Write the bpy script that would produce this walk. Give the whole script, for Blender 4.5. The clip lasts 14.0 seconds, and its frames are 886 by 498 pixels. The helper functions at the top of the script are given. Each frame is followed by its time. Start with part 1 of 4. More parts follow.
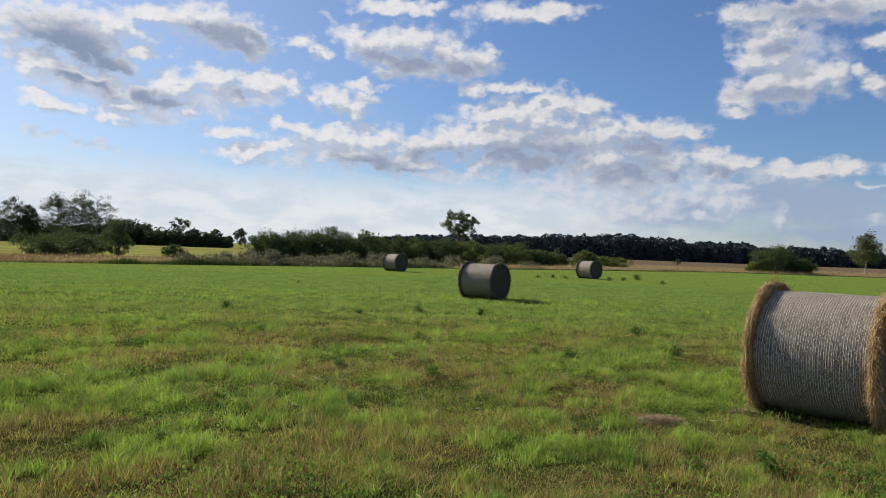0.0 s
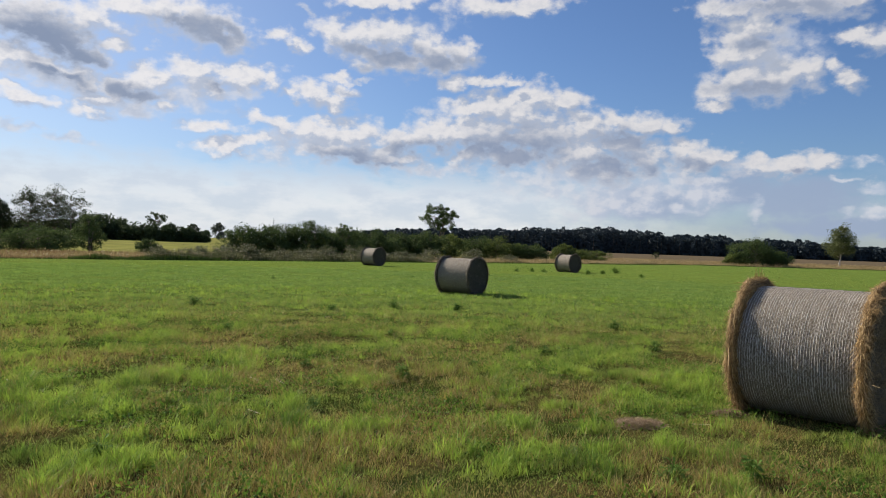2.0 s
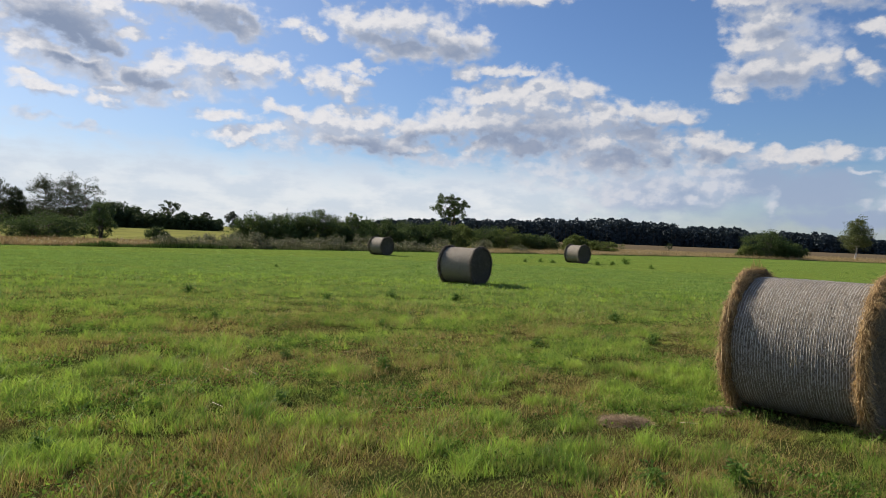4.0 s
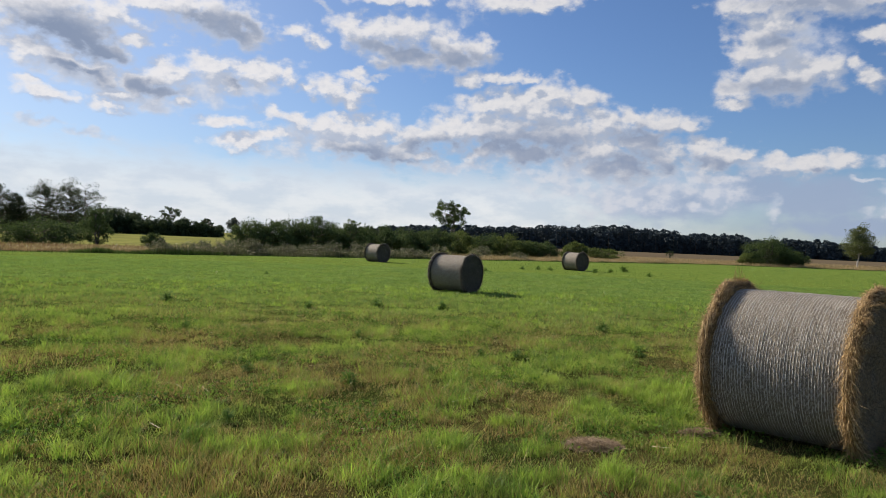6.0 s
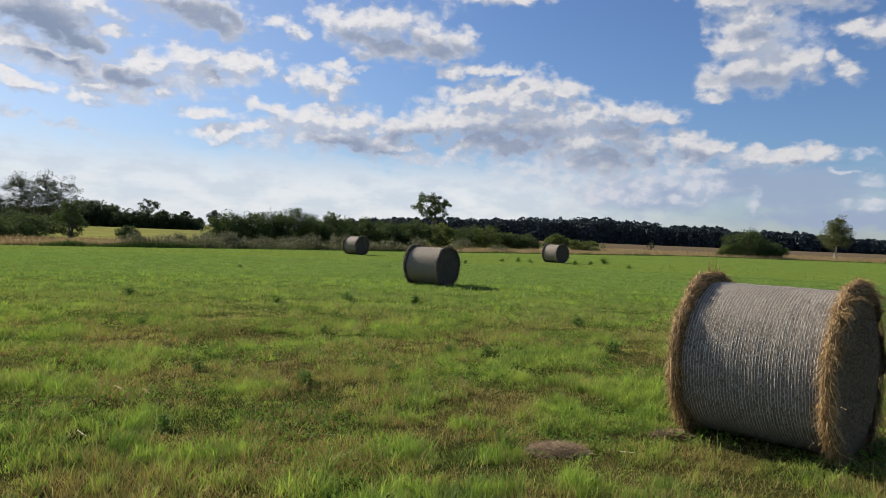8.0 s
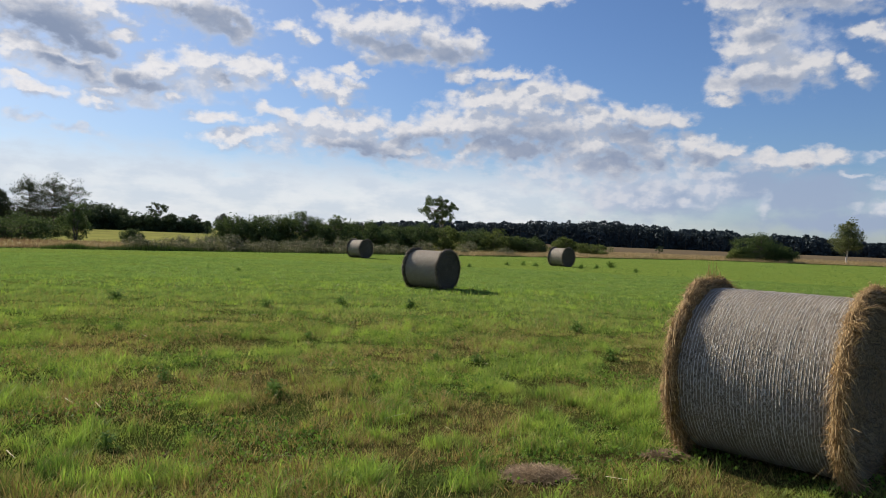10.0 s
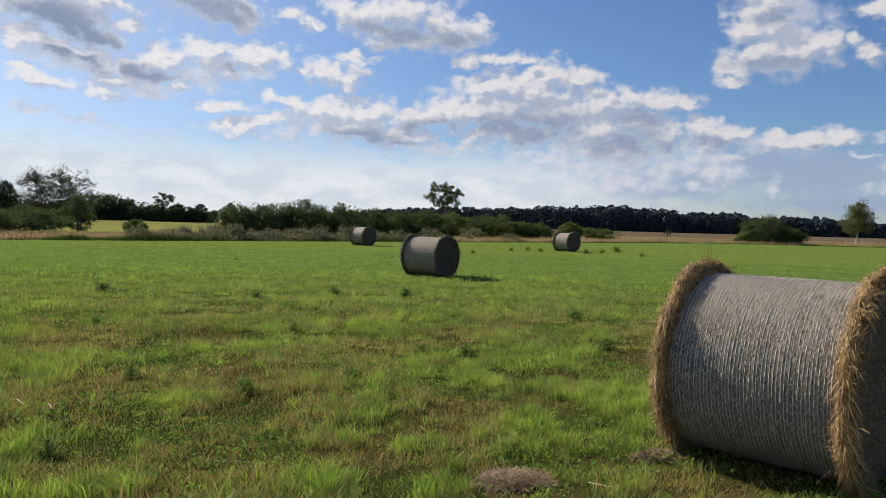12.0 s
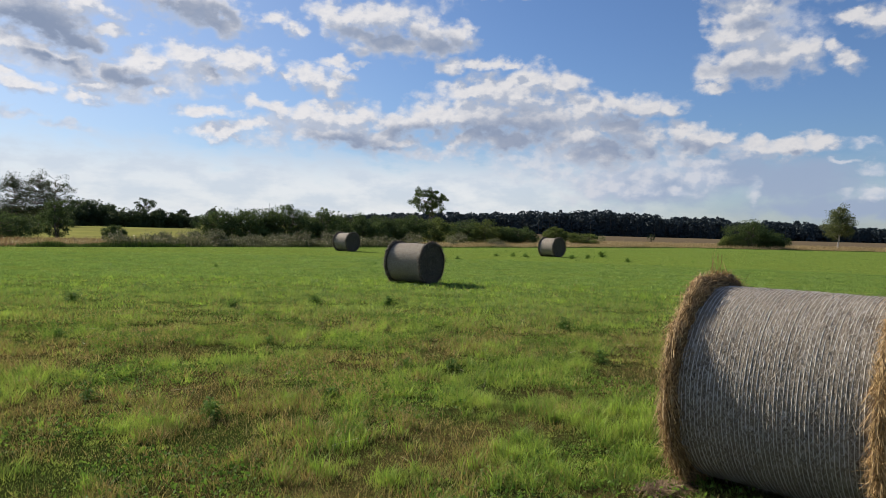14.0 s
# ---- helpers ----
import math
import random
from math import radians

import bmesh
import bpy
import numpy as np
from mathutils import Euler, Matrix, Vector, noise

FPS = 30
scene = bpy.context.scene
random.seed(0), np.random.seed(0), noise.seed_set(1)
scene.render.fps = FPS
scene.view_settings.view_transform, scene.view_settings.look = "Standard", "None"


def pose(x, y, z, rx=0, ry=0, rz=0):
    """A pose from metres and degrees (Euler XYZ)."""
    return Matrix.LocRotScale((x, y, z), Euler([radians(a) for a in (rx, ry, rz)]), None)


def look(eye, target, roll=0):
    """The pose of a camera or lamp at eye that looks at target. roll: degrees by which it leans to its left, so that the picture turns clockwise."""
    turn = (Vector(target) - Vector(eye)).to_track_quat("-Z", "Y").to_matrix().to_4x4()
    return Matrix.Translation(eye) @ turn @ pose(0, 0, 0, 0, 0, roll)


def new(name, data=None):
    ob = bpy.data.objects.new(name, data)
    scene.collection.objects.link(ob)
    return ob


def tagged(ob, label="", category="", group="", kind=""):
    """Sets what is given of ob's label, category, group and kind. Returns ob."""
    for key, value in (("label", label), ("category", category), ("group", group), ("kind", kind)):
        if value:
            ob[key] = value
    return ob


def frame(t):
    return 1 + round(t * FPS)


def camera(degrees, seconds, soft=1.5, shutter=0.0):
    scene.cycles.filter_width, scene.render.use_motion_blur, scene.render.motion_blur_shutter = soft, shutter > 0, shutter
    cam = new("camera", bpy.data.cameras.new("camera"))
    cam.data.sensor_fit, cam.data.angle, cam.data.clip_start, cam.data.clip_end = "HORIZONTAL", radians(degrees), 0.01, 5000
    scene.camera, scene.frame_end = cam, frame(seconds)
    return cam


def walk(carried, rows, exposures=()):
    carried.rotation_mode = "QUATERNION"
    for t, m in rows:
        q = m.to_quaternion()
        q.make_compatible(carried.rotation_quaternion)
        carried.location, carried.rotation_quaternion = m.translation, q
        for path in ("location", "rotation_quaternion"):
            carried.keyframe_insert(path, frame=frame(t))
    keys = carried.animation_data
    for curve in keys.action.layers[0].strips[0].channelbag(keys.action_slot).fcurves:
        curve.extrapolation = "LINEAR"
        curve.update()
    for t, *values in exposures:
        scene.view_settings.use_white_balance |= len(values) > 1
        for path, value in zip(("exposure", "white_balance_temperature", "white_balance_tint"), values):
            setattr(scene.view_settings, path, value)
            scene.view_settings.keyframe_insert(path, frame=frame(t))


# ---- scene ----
cam = camera(62.5, 14.0, 0.75)
PATH = [
    (0, (0.19, -0.658, 1.499), (0.09, 1.34, 1.503), 2.1),
    (0.5, (0.248, -0.567, 1.504), (0.153, 1.43, 1.483), 2.4),
    (1, (0.25, -0.443, 1.504), (0.166, 1.555, 1.494), 2.2),
    (1.5, (0.251, -0.328, 1.514), (0.186, 1.671, 1.517), 2.1),
    (2, (0.282, -0.251, 1.514), (0.237, 1.748, 1.503), 1.9),
    (2.5, (0.38, -0.137, 1.511), (0.325, 1.862, 1.498), 1.9),
    (3, (0.503, -0.051, 1.501), (0.416, 1.947, 1.486), 2.5),
    (3.5, (0.566, 0.009, 1.503), (0.476, 2.007, 1.465), 2.5),
    (3.7, (0.569, 0.045, 1.488), (0.49, 2.043, 1.448), 2.3),
    (5.8, (0.908, 0.459, 1.518), (0.817, 2.457, 1.497), 2.1),
    (6, (0.923, 0.512, 1.521), (0.837, 2.51, 1.5), 2.4),
    (6.5, (0.992, 0.608, 1.516), (0.923, 2.606, 1.479), 2.5),
    (7, (1.036, 0.743, 1.513), (0.981, 2.742, 1.482), 2.5),
    (7.5, (1.071, 0.834, 1.519), (1.026, 2.834, 1.488), 2.5),
    (8, (1.117, 0.919, 1.518), (1.079, 2.918, 1.478), 2.3),
    (8.2, (1.148, 0.963, 1.516), (1.107, 2.962, 1.477), 2.3),
    (10.3, (1.378, 1.488, 1.505), (1.314, 3.486, 1.474), 2.3),
    (10.5, (1.385, 1.53, 1.502), (1.32, 3.529, 1.462), 2.2),
    (11, (1.476, 1.655, 1.5), (1.395, 3.652, 1.455), 1.7),
    (11.5, (1.579, 1.749, 1.51), (1.477, 3.745, 1.46), 1.6),
    (12, (1.606, 1.85, 1.506), (1.524, 3.847, 1.437), 1.6),
    (12.5, (1.588, 1.995, 1.517), (1.517, 3.993, 1.461), 1.6),
    (13, (1.56, 2.099, 1.53), (1.503, 4.097, 1.49), 1.2),
    (13.5, (1.556, 2.193, 1.523), (1.507, 4.191, 1.471), 1.3),
    (14, (1.586, 2.332, 1.528), (1.546, 4.331, 1.474), 1.5),
]
walk(cam, [(t, look(e, to, r)) for t, e, to, r in PATH], exposures=[(0.0, 0.74)])

# ---------------------------------------------------------------- light
SUN_AZ, SUN_EL = 308.0, 33.0     # compass bearing from +y, clockwise; height


def bearing(az, el=0.0):
    return Vector((math.sin(radians(az)) * math.cos(radians(el)), math.cos(radians(az)) * math.cos(radians(el)), math.sin(radians(el))))


sun = new("sun", bpy.data.lights.new("sun", "SUN"))
sun.data.energy, sun.data.angle, sun.data.color = 5.0, radians(0.8), (1.0, 0.885, 0.72)
sun.matrix_world = look(bearing(SUN_AZ, SUN_EL) * 50, (0, 0, 0))

world = bpy.data.worlds.new("sky")
scene.world = world
world.use_nodes = True
WT = world.node_tree
WT.nodes.clear()


def node(tree, kind, ins=None, **props):
    """A node; ins maps sockets (name or index) to a value or to another node's output."""
    n = tree.nodes.new(kind)
    for k, v in props.items():
        setattr(n, k, v)
    for k, v in (ins or {}).items():
        if isinstance(v, bpy.types.Node):
            v = v.outputs[0]
        if isinstance(v, bpy.types.NodeSocket):
            tree.links.new(v, n.inputs[k])
        else:
            n.inputs[k].default_value = v
    return n


def m(tree, op, a, b=0.0, c=0.0, clamp=False):
    return node(tree, "ShaderNodeMath", {0: a, 1: b, 2: c}, operation=op, use_clamp=clamp)


def ramp(tree, v, lo, hi, to_lo=0.0, to_hi=1.0):
    return node(tree, "ShaderNodeMapRange", {0: v, 1: lo, 2: hi, 3: to_lo, 4: to_hi}, interpolation_type="SMOOTHSTEP")


def mix(tree, f, a, b):
    n = tree.nodes.new("ShaderNodeMix")
    n.data_type = "RGBA"
    for i, v in ((0, f), (6, a), (7, b)):
        if isinstance(v, bpy.types.Node):
            v = v.outputs["Result"] if v.bl_idname == "ShaderNodeMapRange" else v.outputs[2] if v.bl_idname == "ShaderNodeMix" else v.outputs[0]
        if isinstance(v, bpy.types.NodeSocket):
            tree.links.new(v, n.inputs[i])
        else:
            n.inputs[i].default_value = (*v, 1.0) if isinstance(v, tuple) and len(v) == 3 else v
    return n.outputs[2]


sky = node(WT, "ShaderNodeTexSky", sky_type="NISHITA", sun_disc=False, sun_elevation=radians(SUN_EL),
           sun_rotation=radians(SUN_AZ), altitude=20.0, air_density=1.0, dust_density=0.6, ozone_density=2.2)
coord = node(WT, "ShaderNodeTexCoord")
split = node(WT, "ShaderNodeSeparateXYZ", {0: coord.outputs["Generated"]})
az = m(WT, "MULTIPLY", m(WT, "ARCTAN2", split.outputs[0], split.outputs[1]), 57.2958)
el = m(WT, "MULTIPLY", m(WT, "ARCSINE", split.outputs[2]), 57.2958)
flat = node(WT, "ShaderNodeCombineXYZ", {0: az, 1: el})
# ragged edges: the clouds' own coordinates are stirred by noise at two sizes
stretch = node(WT, "ShaderNodeVectorMath", {0: flat, 1: (0.85, 1.15, 1.0)}, operation="MULTIPLY")
stir1 = node(WT, "ShaderNodeTexNoise", {"Vector": stretch, "Scale": 0.75, "Detail": 4.0, "Roughness": 0.5})
stir1c = node(WT, "ShaderNodeVectorMath", {0: stir1.outputs["Color"], 1: (0.5, 0.5, 0.5)}, operation="SUBTRACT")
stir1s = node(WT, "ShaderNodeVectorMath", {0: stir1c, 1: (1.8, 1.7, 0.0)}, operation="MULTIPLY")
warped = node(WT, "ShaderNodeVectorMath", {0: flat, 1: stir1s}, operation="ADD")
lump = node(WT, "ShaderNodeTexNoise", {"Vector": stretch, "Scale": 0.95, "Detail": 6.0, "Roughness": 0.5})
lump_sun = node(WT, "ShaderNodeTexNoise", {"Vector": node(WT, "ShaderNodeVectorMath", {0: stretch, 1: (-0.34, 0.42, 0.0)}, operation="ADD"),
                                           "Scale": 0.95, "Detail": 4.0, "Roughness": 0.5})
toward = node(WT, "ShaderNodeVectorMath", {0: warped, 1: (-0.8, 1.0, 0.0)}, operation="ADD")
fields = {"body": None, "lit": None, "dark": None, "veil": None, "soft": None}
body, dark, veil, soft = "body", "dark", "veil", "soft"


def billow(field, where, a, e, w, h, tilt):
    last = fields[field]
    at = (a, e, 0.0)
    if last is not None:    # billows are worked out one after the other
        at = node(WT, "ShaderNodeCombineXYZ", {0: m(WT, "MULTIPLY_ADD", last, 1e-6, a), 1: e})
    p = node(WT, "ShaderNodeMapping", {0: where, 1: at, 2: (0.0, 0.0, radians(tilt)), 3: (w, h, 1.0)}, vector_type="TEXTURE")
    d = node(WT, "ShaderNodeVectorMath", {0: p}, operation="LENGTH").outputs["Value"]
    fields[field] = d if last is None else m(WT, "SMOOTH_MIN", last, d, 0.14 if field in ("body", "lit") else 0.3).outputs[0]


def puff(field, a, e, w, h, tilt):
    """One billow: its bearing, height, half width, half height and tilt, in degrees."""
    k = 1.08 if field == "body" else 1.0
    billow(field, warped, a, e, w * k, h * k, tilt)
    if field == "body":
        billow("lit", toward, a, e, w * k, h * k, tilt)


# broad dark cloud
puff(body, -31.9, 14.2, 4.1, 1.6, 3)
puff(body, -29.5, 13.3, 3.1, 1.8, -16)
puff(body, -27.9, 12.3, 2.2, 1.0, -11)
puff(body, -27.4, 14.9, 2.1, 1.0, -13)
puff(body, -25.9, 13.1, 1.2, 0.5, 8)
# row under it
puff(body, -32.0, 11.8, 2.1, 0.9, 2)
puff(body, -29.9, 11.2, 2.8, 1.0, -11)
puff(body, -27.8, 10.5, 2.5, 0.9, -17)
puff(body, -25.6, 10.0, 2.3, 1.0, -3)
puff(body, -24.1, 11.2, 2.2, 1.0, 12)
puff(body, -23.7, 10.0, 2.0, 0.7, 7)
puff(body, -22.5, 9.5, 0.9, 0.5, 6)
puff(body, -31.4, 9.1, 1.9, 0.6, -10)
puff(body, -32.2, 9.5, 1.0, 0.4, -2)
puff(body, -27.4, 8.7, 1.5, 0.6, -8)
puff(body, -26.9, 9.3, 1.4, 0.4, -3)
# second heap
puff(body, -24.4, 15.9, 2.6, 0.7, 1)
puff(body, -21.7, 15.8, 3.7, 1.2, 0)
puff(body, -19.9, 15.3, 3.2, 1.3, -5)
puff(body, -18.0, 14.7, 1.5, 1.0, -3)
# third heap
puff(body, -20.6, 12.2, 1.8, 0.9, 2)
puff(body, -19.6, 11.1, 1.7, 0.8, -14)
puff(body, -16.7, 11.8, 2.4, 0.9, 11)
puff(body, -15.1, 12.1, 0.7, 0.7, 5)
puff(body, -18.0, 12.3, 2.0, 0.6, 6)
# fourth heap
puff(body, -9.4, 15.6, 2.4, 1.1, -11)
puff(body, -6.6, 15.6, 3.1, 1.3, -4)
puff(body, -7.6, 14.2, 2.8, 1.0, -14)
puff(body, -5.4, 14.0, 3.0, 0.9, -2)
puff(body, -2.8, 14.8, 2.4, 1.1, -7)
puff(body, -1.9, 14.1, 2.6, 0.9, 2)
puff(body, -0.2, 14.9, 1.1, 0.8, 2)
# small ones
puff(body, -14.3, 15.3, 0.9, 0.5, 6)
puff(body, -13.1, 14.8, 1.1, 0.5, -5)
puff(body, -10.0, 12.4, 1.3, 0.4, -1)
puff(body, -13.5, 11.3, 0.8, 0.4, 5)
puff(body, -11.6, 11.2, 2.0, 0.8, -8)
puff(body, -10.3, 10.6, 1.5, 0.7, 4)
puff(body, -9.6, 11.4, 1.2, 0.6, 4)
puff(body, -0.8, 12.6, 1.1, 0.6, 2)
puff(body, 1.6, 12.6, 1.8, 0.5, -1)
puff(body, 3.9, 12.6, 0.9, 0.3, 1)
# top row
puff(body, -7.0, 18.3, 3.5, 0.5, 2)
puff(body, 1.6, 18.1, 3.5, 0.7, 1)
puff(body, 4.7, 18.2, 3.0, 0.6, 4)
# long bank, west part
puff(body, -19.3, 8.3, 2.0, 0.5, 2)
puff(body, -18.2, 6.9, 2.1, 0.7, 10)
puff(body, -16.5, 7.4, 1.6, 0.5, 5)
puff(body, -15.6, 9.1, 1.3, 0.5, -10)
puff(body, -14.0, 8.7, 1.9, 0.5, -6)
puff(body, -11.7, 8.5, 2.6, 0.8, 4)
puff(body, -9.3, 8.1, 3.5, 1.3, 4)
puff(body, -9.9, 7.1, 3.5, 0.9, -4)
puff(body, -6.2, 6.8, 3.2, 1.0, -5)
puff(body, -4.3, 8.2, 4.2, 1.0, 6)
puff(body, -1.7, 8.6, 3.5, 1.2, 2)
# long bank, crown
puff(body, 0.2, 10.6, 2.0, 0.9, 2)
puff(body, 2.1, 10.8, 2.3, 1.1, 2)
puff(body, 5.4, 11.7, 1.5, 0.9, 11)
puff(body, 4.3, 10.6, 3.1, 1.4, 1)
puff(body, 7.7, 11.1, 2.2, 0.9, -9)
puff(body, 1.2, 8.8, 4.6, 1.8, 2)
puff(body, 6.0, 8.6, 3.6, 2.0, 1)
puff(body, 2.8, 7.2, 5.0, 1.0, 2)
puff(body, 9.5, 9.5, 2.6, 1.3, -9)
puff(body, 11.3, 9.8, 1.7, 0.7, 0)
puff(body, 13.6, 9.5, 2.7, 0.8, 0)
puff(body, 15.6, 9.3, 1.0, 0.6, 0)
puff(body, 12.0, 8.2, 2.5, 1.1, 1)
puff(body, 8.8, 7.4, 3.1, 1.5, 1)
puff(body, 10.5, 6.2, 3.0, 1.1, 1)
puff(body, 13.8, 7.1, 2.1, 1.3, 1)
# long bank, foot
puff(body, 16.6, 7.7, 1.6, 0.7, 0)
puff(body, 18.2, 7.0, 2.0, 1.0, 0)
puff(body, 17.5, 6.2, 1.4, 0.8, 1)
puff(body, 19.4, 7.0, 1.0, 0.6, 0)
# east end
puff(body, 21.9, 6.5, 1.2, 0.6, 0)
puff(body, 23.9, 6.4, 1.7, 0.7, 5)
puff(body, 25.7, 6.7, 1.1, 0.7, -1)
# upper east
puff(body, 19.6, 17.4, 2.4, 0.8, -4)
puff(body, 24.1, 17.2, 4.1, 0.9, -5)
puff(body, 26.9, 17.3, 2.1, 0.7, -6)
puff(body, 20.8, 15.9, 2.2, 1.4, -4)
puff(body, 19.8, 14.4, 1.5, 0.8, -3)
puff(body, 21.5, 14.5, 1.9, 1.1, -3)
puff(body, 20.6, 12.7, 2.3, 1.4, -2)
puff(body, 22.6, 12.6, 2.7, 1.5, -3)
puff(body, 24.0, 12.8, 1.7, 1.1, -3)
puff(body, 19.1, 11.9, 1.4, 0.9, -2)
puff(body, 18.9, 10.8, 1.4, 0.4, -1)
puff(body, 26.3, 13.3, 0.6, 0.5, -4)
puff(body, 27.2, 12.3, 1.1, 0.6, -39)
puff(body, 28.1, 14.9, 1.4, 0.5, 7)
puff(body, 29.1, 14.5, 1.0, 0.8, -5)
# undersides
puff(dark, -30.2, 13.1, 3.6, 1.5, -12)
puff(dark, -27.9, 12.2, 1.8, 0.7, -16)
puff(dark, -24.9, 10.0, 2.3, 0.6, -3)
puff(dark, -29.2, 10.8, 2.1, 0.4, -14)
puff(dark, -18.8, 15.0, 2.5, 0.9, -8)
puff(dark, -21.3, 15.3, 2.3, 0.5, -2)
puff(dark, -5.9, 14.3, 4.2, 0.8, -3)
puff(dark, -1.7, 14.2, 2.0, 0.6, -3)
puff(dark, -8.6, 6.5, 3.7, 0.6, -5)
puff(dark, -3.6, 7.3, 2.9, 0.7, 3)
puff(dark, -5.8, 6.1, 2.6, 0.3, -5)
puff(dark, 4.3, 7.6, 3.8, 1.6, 2)
puff(dark, 1.3, 7.6, 2.6, 0.7, 2)
puff(dark, 12.5, 8.5, 2.2, 0.8, 0)
puff(dark, 11.5, 6.5, 2.7, 0.9, 1)
puff(dark, 15.8, 6.5, 1.6, 0.7, 1)
puff(dark, 23.7, 17.2, 4.0, 0.6, -5)
puff(dark, 21.4, 12.0, 2.7, 0.6, -2)
puff(dark, 21.5, 14.9, 1.5, 0.6, -3)
puff(dark, 18.4, 6.2, 1.4, 0.5, 0)
puff(dark, 24.1, 5.9, 1.6, 0.3, 0)
puff(dark, -18.5, 11.0, 1.2, 0.4, -4)
# thin cloud round the heaps
puff(soft, -29.9, 10.7, 5.1, 1.1, -10)
puff(soft, -24.9, 9.1, 3.0, 0.8, -1)
puff(soft, -21.1, 10.3, 2.3, 0.9, -24)
puff(soft, -17.5, 10.7, 2.0, 0.7, 6)
puff(soft, -31.8, 7.1, 1.6, 0.3, -5)
puff(soft, -28.8, 6.5, 1.7, 0.3, -2)
puff(soft, -23.5, 13.3, 0.5, 0.3, 8)
puff(soft, -16.8, 13.1, 0.7, 0.3, -4)
puff(soft, -12.1, 16.9, 1.2, 0.3, -25)
puff(soft, -8.2, 12.4, 0.9, 0.2, 4)
puff(soft, -6.2, 16.1, 4.8, 1.0, 4)
puff(soft, -14.8, 6.5, 2.1, 0.7, -11)
puff(soft, -11.5, 7.6, 5.1, 1.4, 0)
puff(soft, 7.9, 5.7, 6.0, 1.7, 2)
puff(soft, 11.4, 3.8, 4.6, 1.5, 2)
puff(soft, 7.1, 4.3, 3.0, 0.6, 2)
puff(soft, 16.3, 5.6, 1.4, 1.3, -39)
puff(soft, 18.7, 5.4, 1.3, 0.5, 1)
puff(soft, 14.9, 5.0, 3.7, 1.4, 1)
puff(soft, 17.9, 4.6, 2.4, 1.1, 1)
puff(soft, 21.8, 3.3, 0.5, 0.9, 1)
puff(soft, 16.6, 3.3, 1.3, 0.4, 2)
puff(soft, 23.5, 15.4, 0.9, 0.8, -4)
puff(soft, 22.4, 13.9, 3.3, 2.3, -3)
puff(soft, 22.4, 6.5, 4.8, 0.6, 0)
puff(soft, 28.7, 6.6, 1.0, 0.3, -1)
puff(soft, 29.2, 4.7, 0.9, 0.5, 0)
puff(soft, 27.4, 5.5, 1.0, 0.2, 0)
puff(soft, 29.2, 3.2, 1.6, 0.4, 1)
puff(soft, -1.8, 5.8, 4.0, 0.4, 3)
# east haze
puff(veil, 24.7, 4.1, 4.6, 1.8, 1)
puff(veil, 20.2, 4.7, 4.6, 1.6, 1)
puff(veil, 14.3, 3.7, 5.7, 1.7, 2)
puff(veil, 27.6, 2.2, 6.8, 1.0, 2)

# scattered clouds of the same kind over the rest of the sky
over = node(WT, "ShaderNodeMapping", {0: coord.outputs["Generated"], 3: (3.0, 3.0, 7.0)})
rest = node(WT, "ShaderNodeTexNoise", {"Vector": over, "Scale": 1.3, "Detail": 8.0, "Roughness": 0.58})
outside = m(WT, "MAXIMUM", ramp(WT, m(WT, "ABSOLUTE", az), 36.0, 46.0), ramp(WT, el, 19.5, 25.0))
rest_d = m(WT, "MULTIPLY", ramp(WT, rest, 0.55, 0.7), outside)
dens = m(WT, "ADD", m(WT, "SUBTRACT", 1.0, fields["body"]), m(WT, "MULTIPLY", m(WT, "SUBTRACT", lump, 0.5), 2.0))
mask = m(WT, "MAXIMUM", ramp(WT, dens, -0.36, 0.62), rest_d)
belly = ramp(WT, m(WT, "ADD", m(WT, "SUBTRACT", 1.0, fields["dark"]), m(WT, "MULTIPLY", m(WT, "SUBTRACT", lump, 0.5), 1.0)), -0.55, 0.75)
slope = m(WT, "SUBTRACT", fields["lit"], fields["body"])
relief = ramp(WT, m(WT, "ADD", slope, m(WT, "MULTIPLY", m(WT, "SUBTRACT", lump, lump_sun), 2.4)), -0.3, 0.6)
lit = mix(WT, relief, (4.3, 4.8, 5.9), (7.5, 7.4, 7.6))
grain = node(WT, "ShaderNodeTexNoise", {"Vector": stretch, "Scale": 1.5, "Detail": 5.0, "Roughness": 0.6})
lit = mix(WT, ramp(WT, grain, 0.42, 0.7, 0.0, 0.3), lit, (4.6, 5.05, 6.1))
lit = node(WT, "ShaderNodeVectorMath", {0: lit, "Scale": ramp(WT, az, 28.0, -32.0, 0.93, 1.1)}, operation="SCALE")
cloud = mix(WT, m(WT, "MULTIPLY", belly, m(WT, "MULTIPLY", ramp(WT, dens, 0.0, 0.7), ramp(WT, az, -20.0, -30.0, 0.85, 0.98))), lit, (2.45, 3.05, 4.35))
# pale bank and haze along the horizon
bank_n = node(WT, "ShaderNodeTexNoise", {"Vector": node(WT, "ShaderNodeVectorMath", {0: flat, 1: (0.42, 1.0, 1.0)}, operation="MULTIPLY"),
                                         "Scale": 0.55, "Detail": 6.0, "Roughness": 0.55})
bank_e = m(WT, "ADD", el, m(WT, "MULTIPLY", m(WT, "SUBTRACT", bank_n, 0.5), 6.0))
bank = m(WT, "MULTIPLY", ramp(WT, bank_e, 6.8, 3.4, 0.0, 0.85), ramp(WT, az, 24.0, 0.0, 0.25, 1.0))
veil_f = ramp(WT, m(WT, "ADD", m(WT, "SUBTRACT", 1.0, fields["veil"]), m(WT, "MULTIPLY", m(WT, "SUBTRACT", lump, 0.5), 0.9)), -0.3, 0.6, 0.0, 0.85)
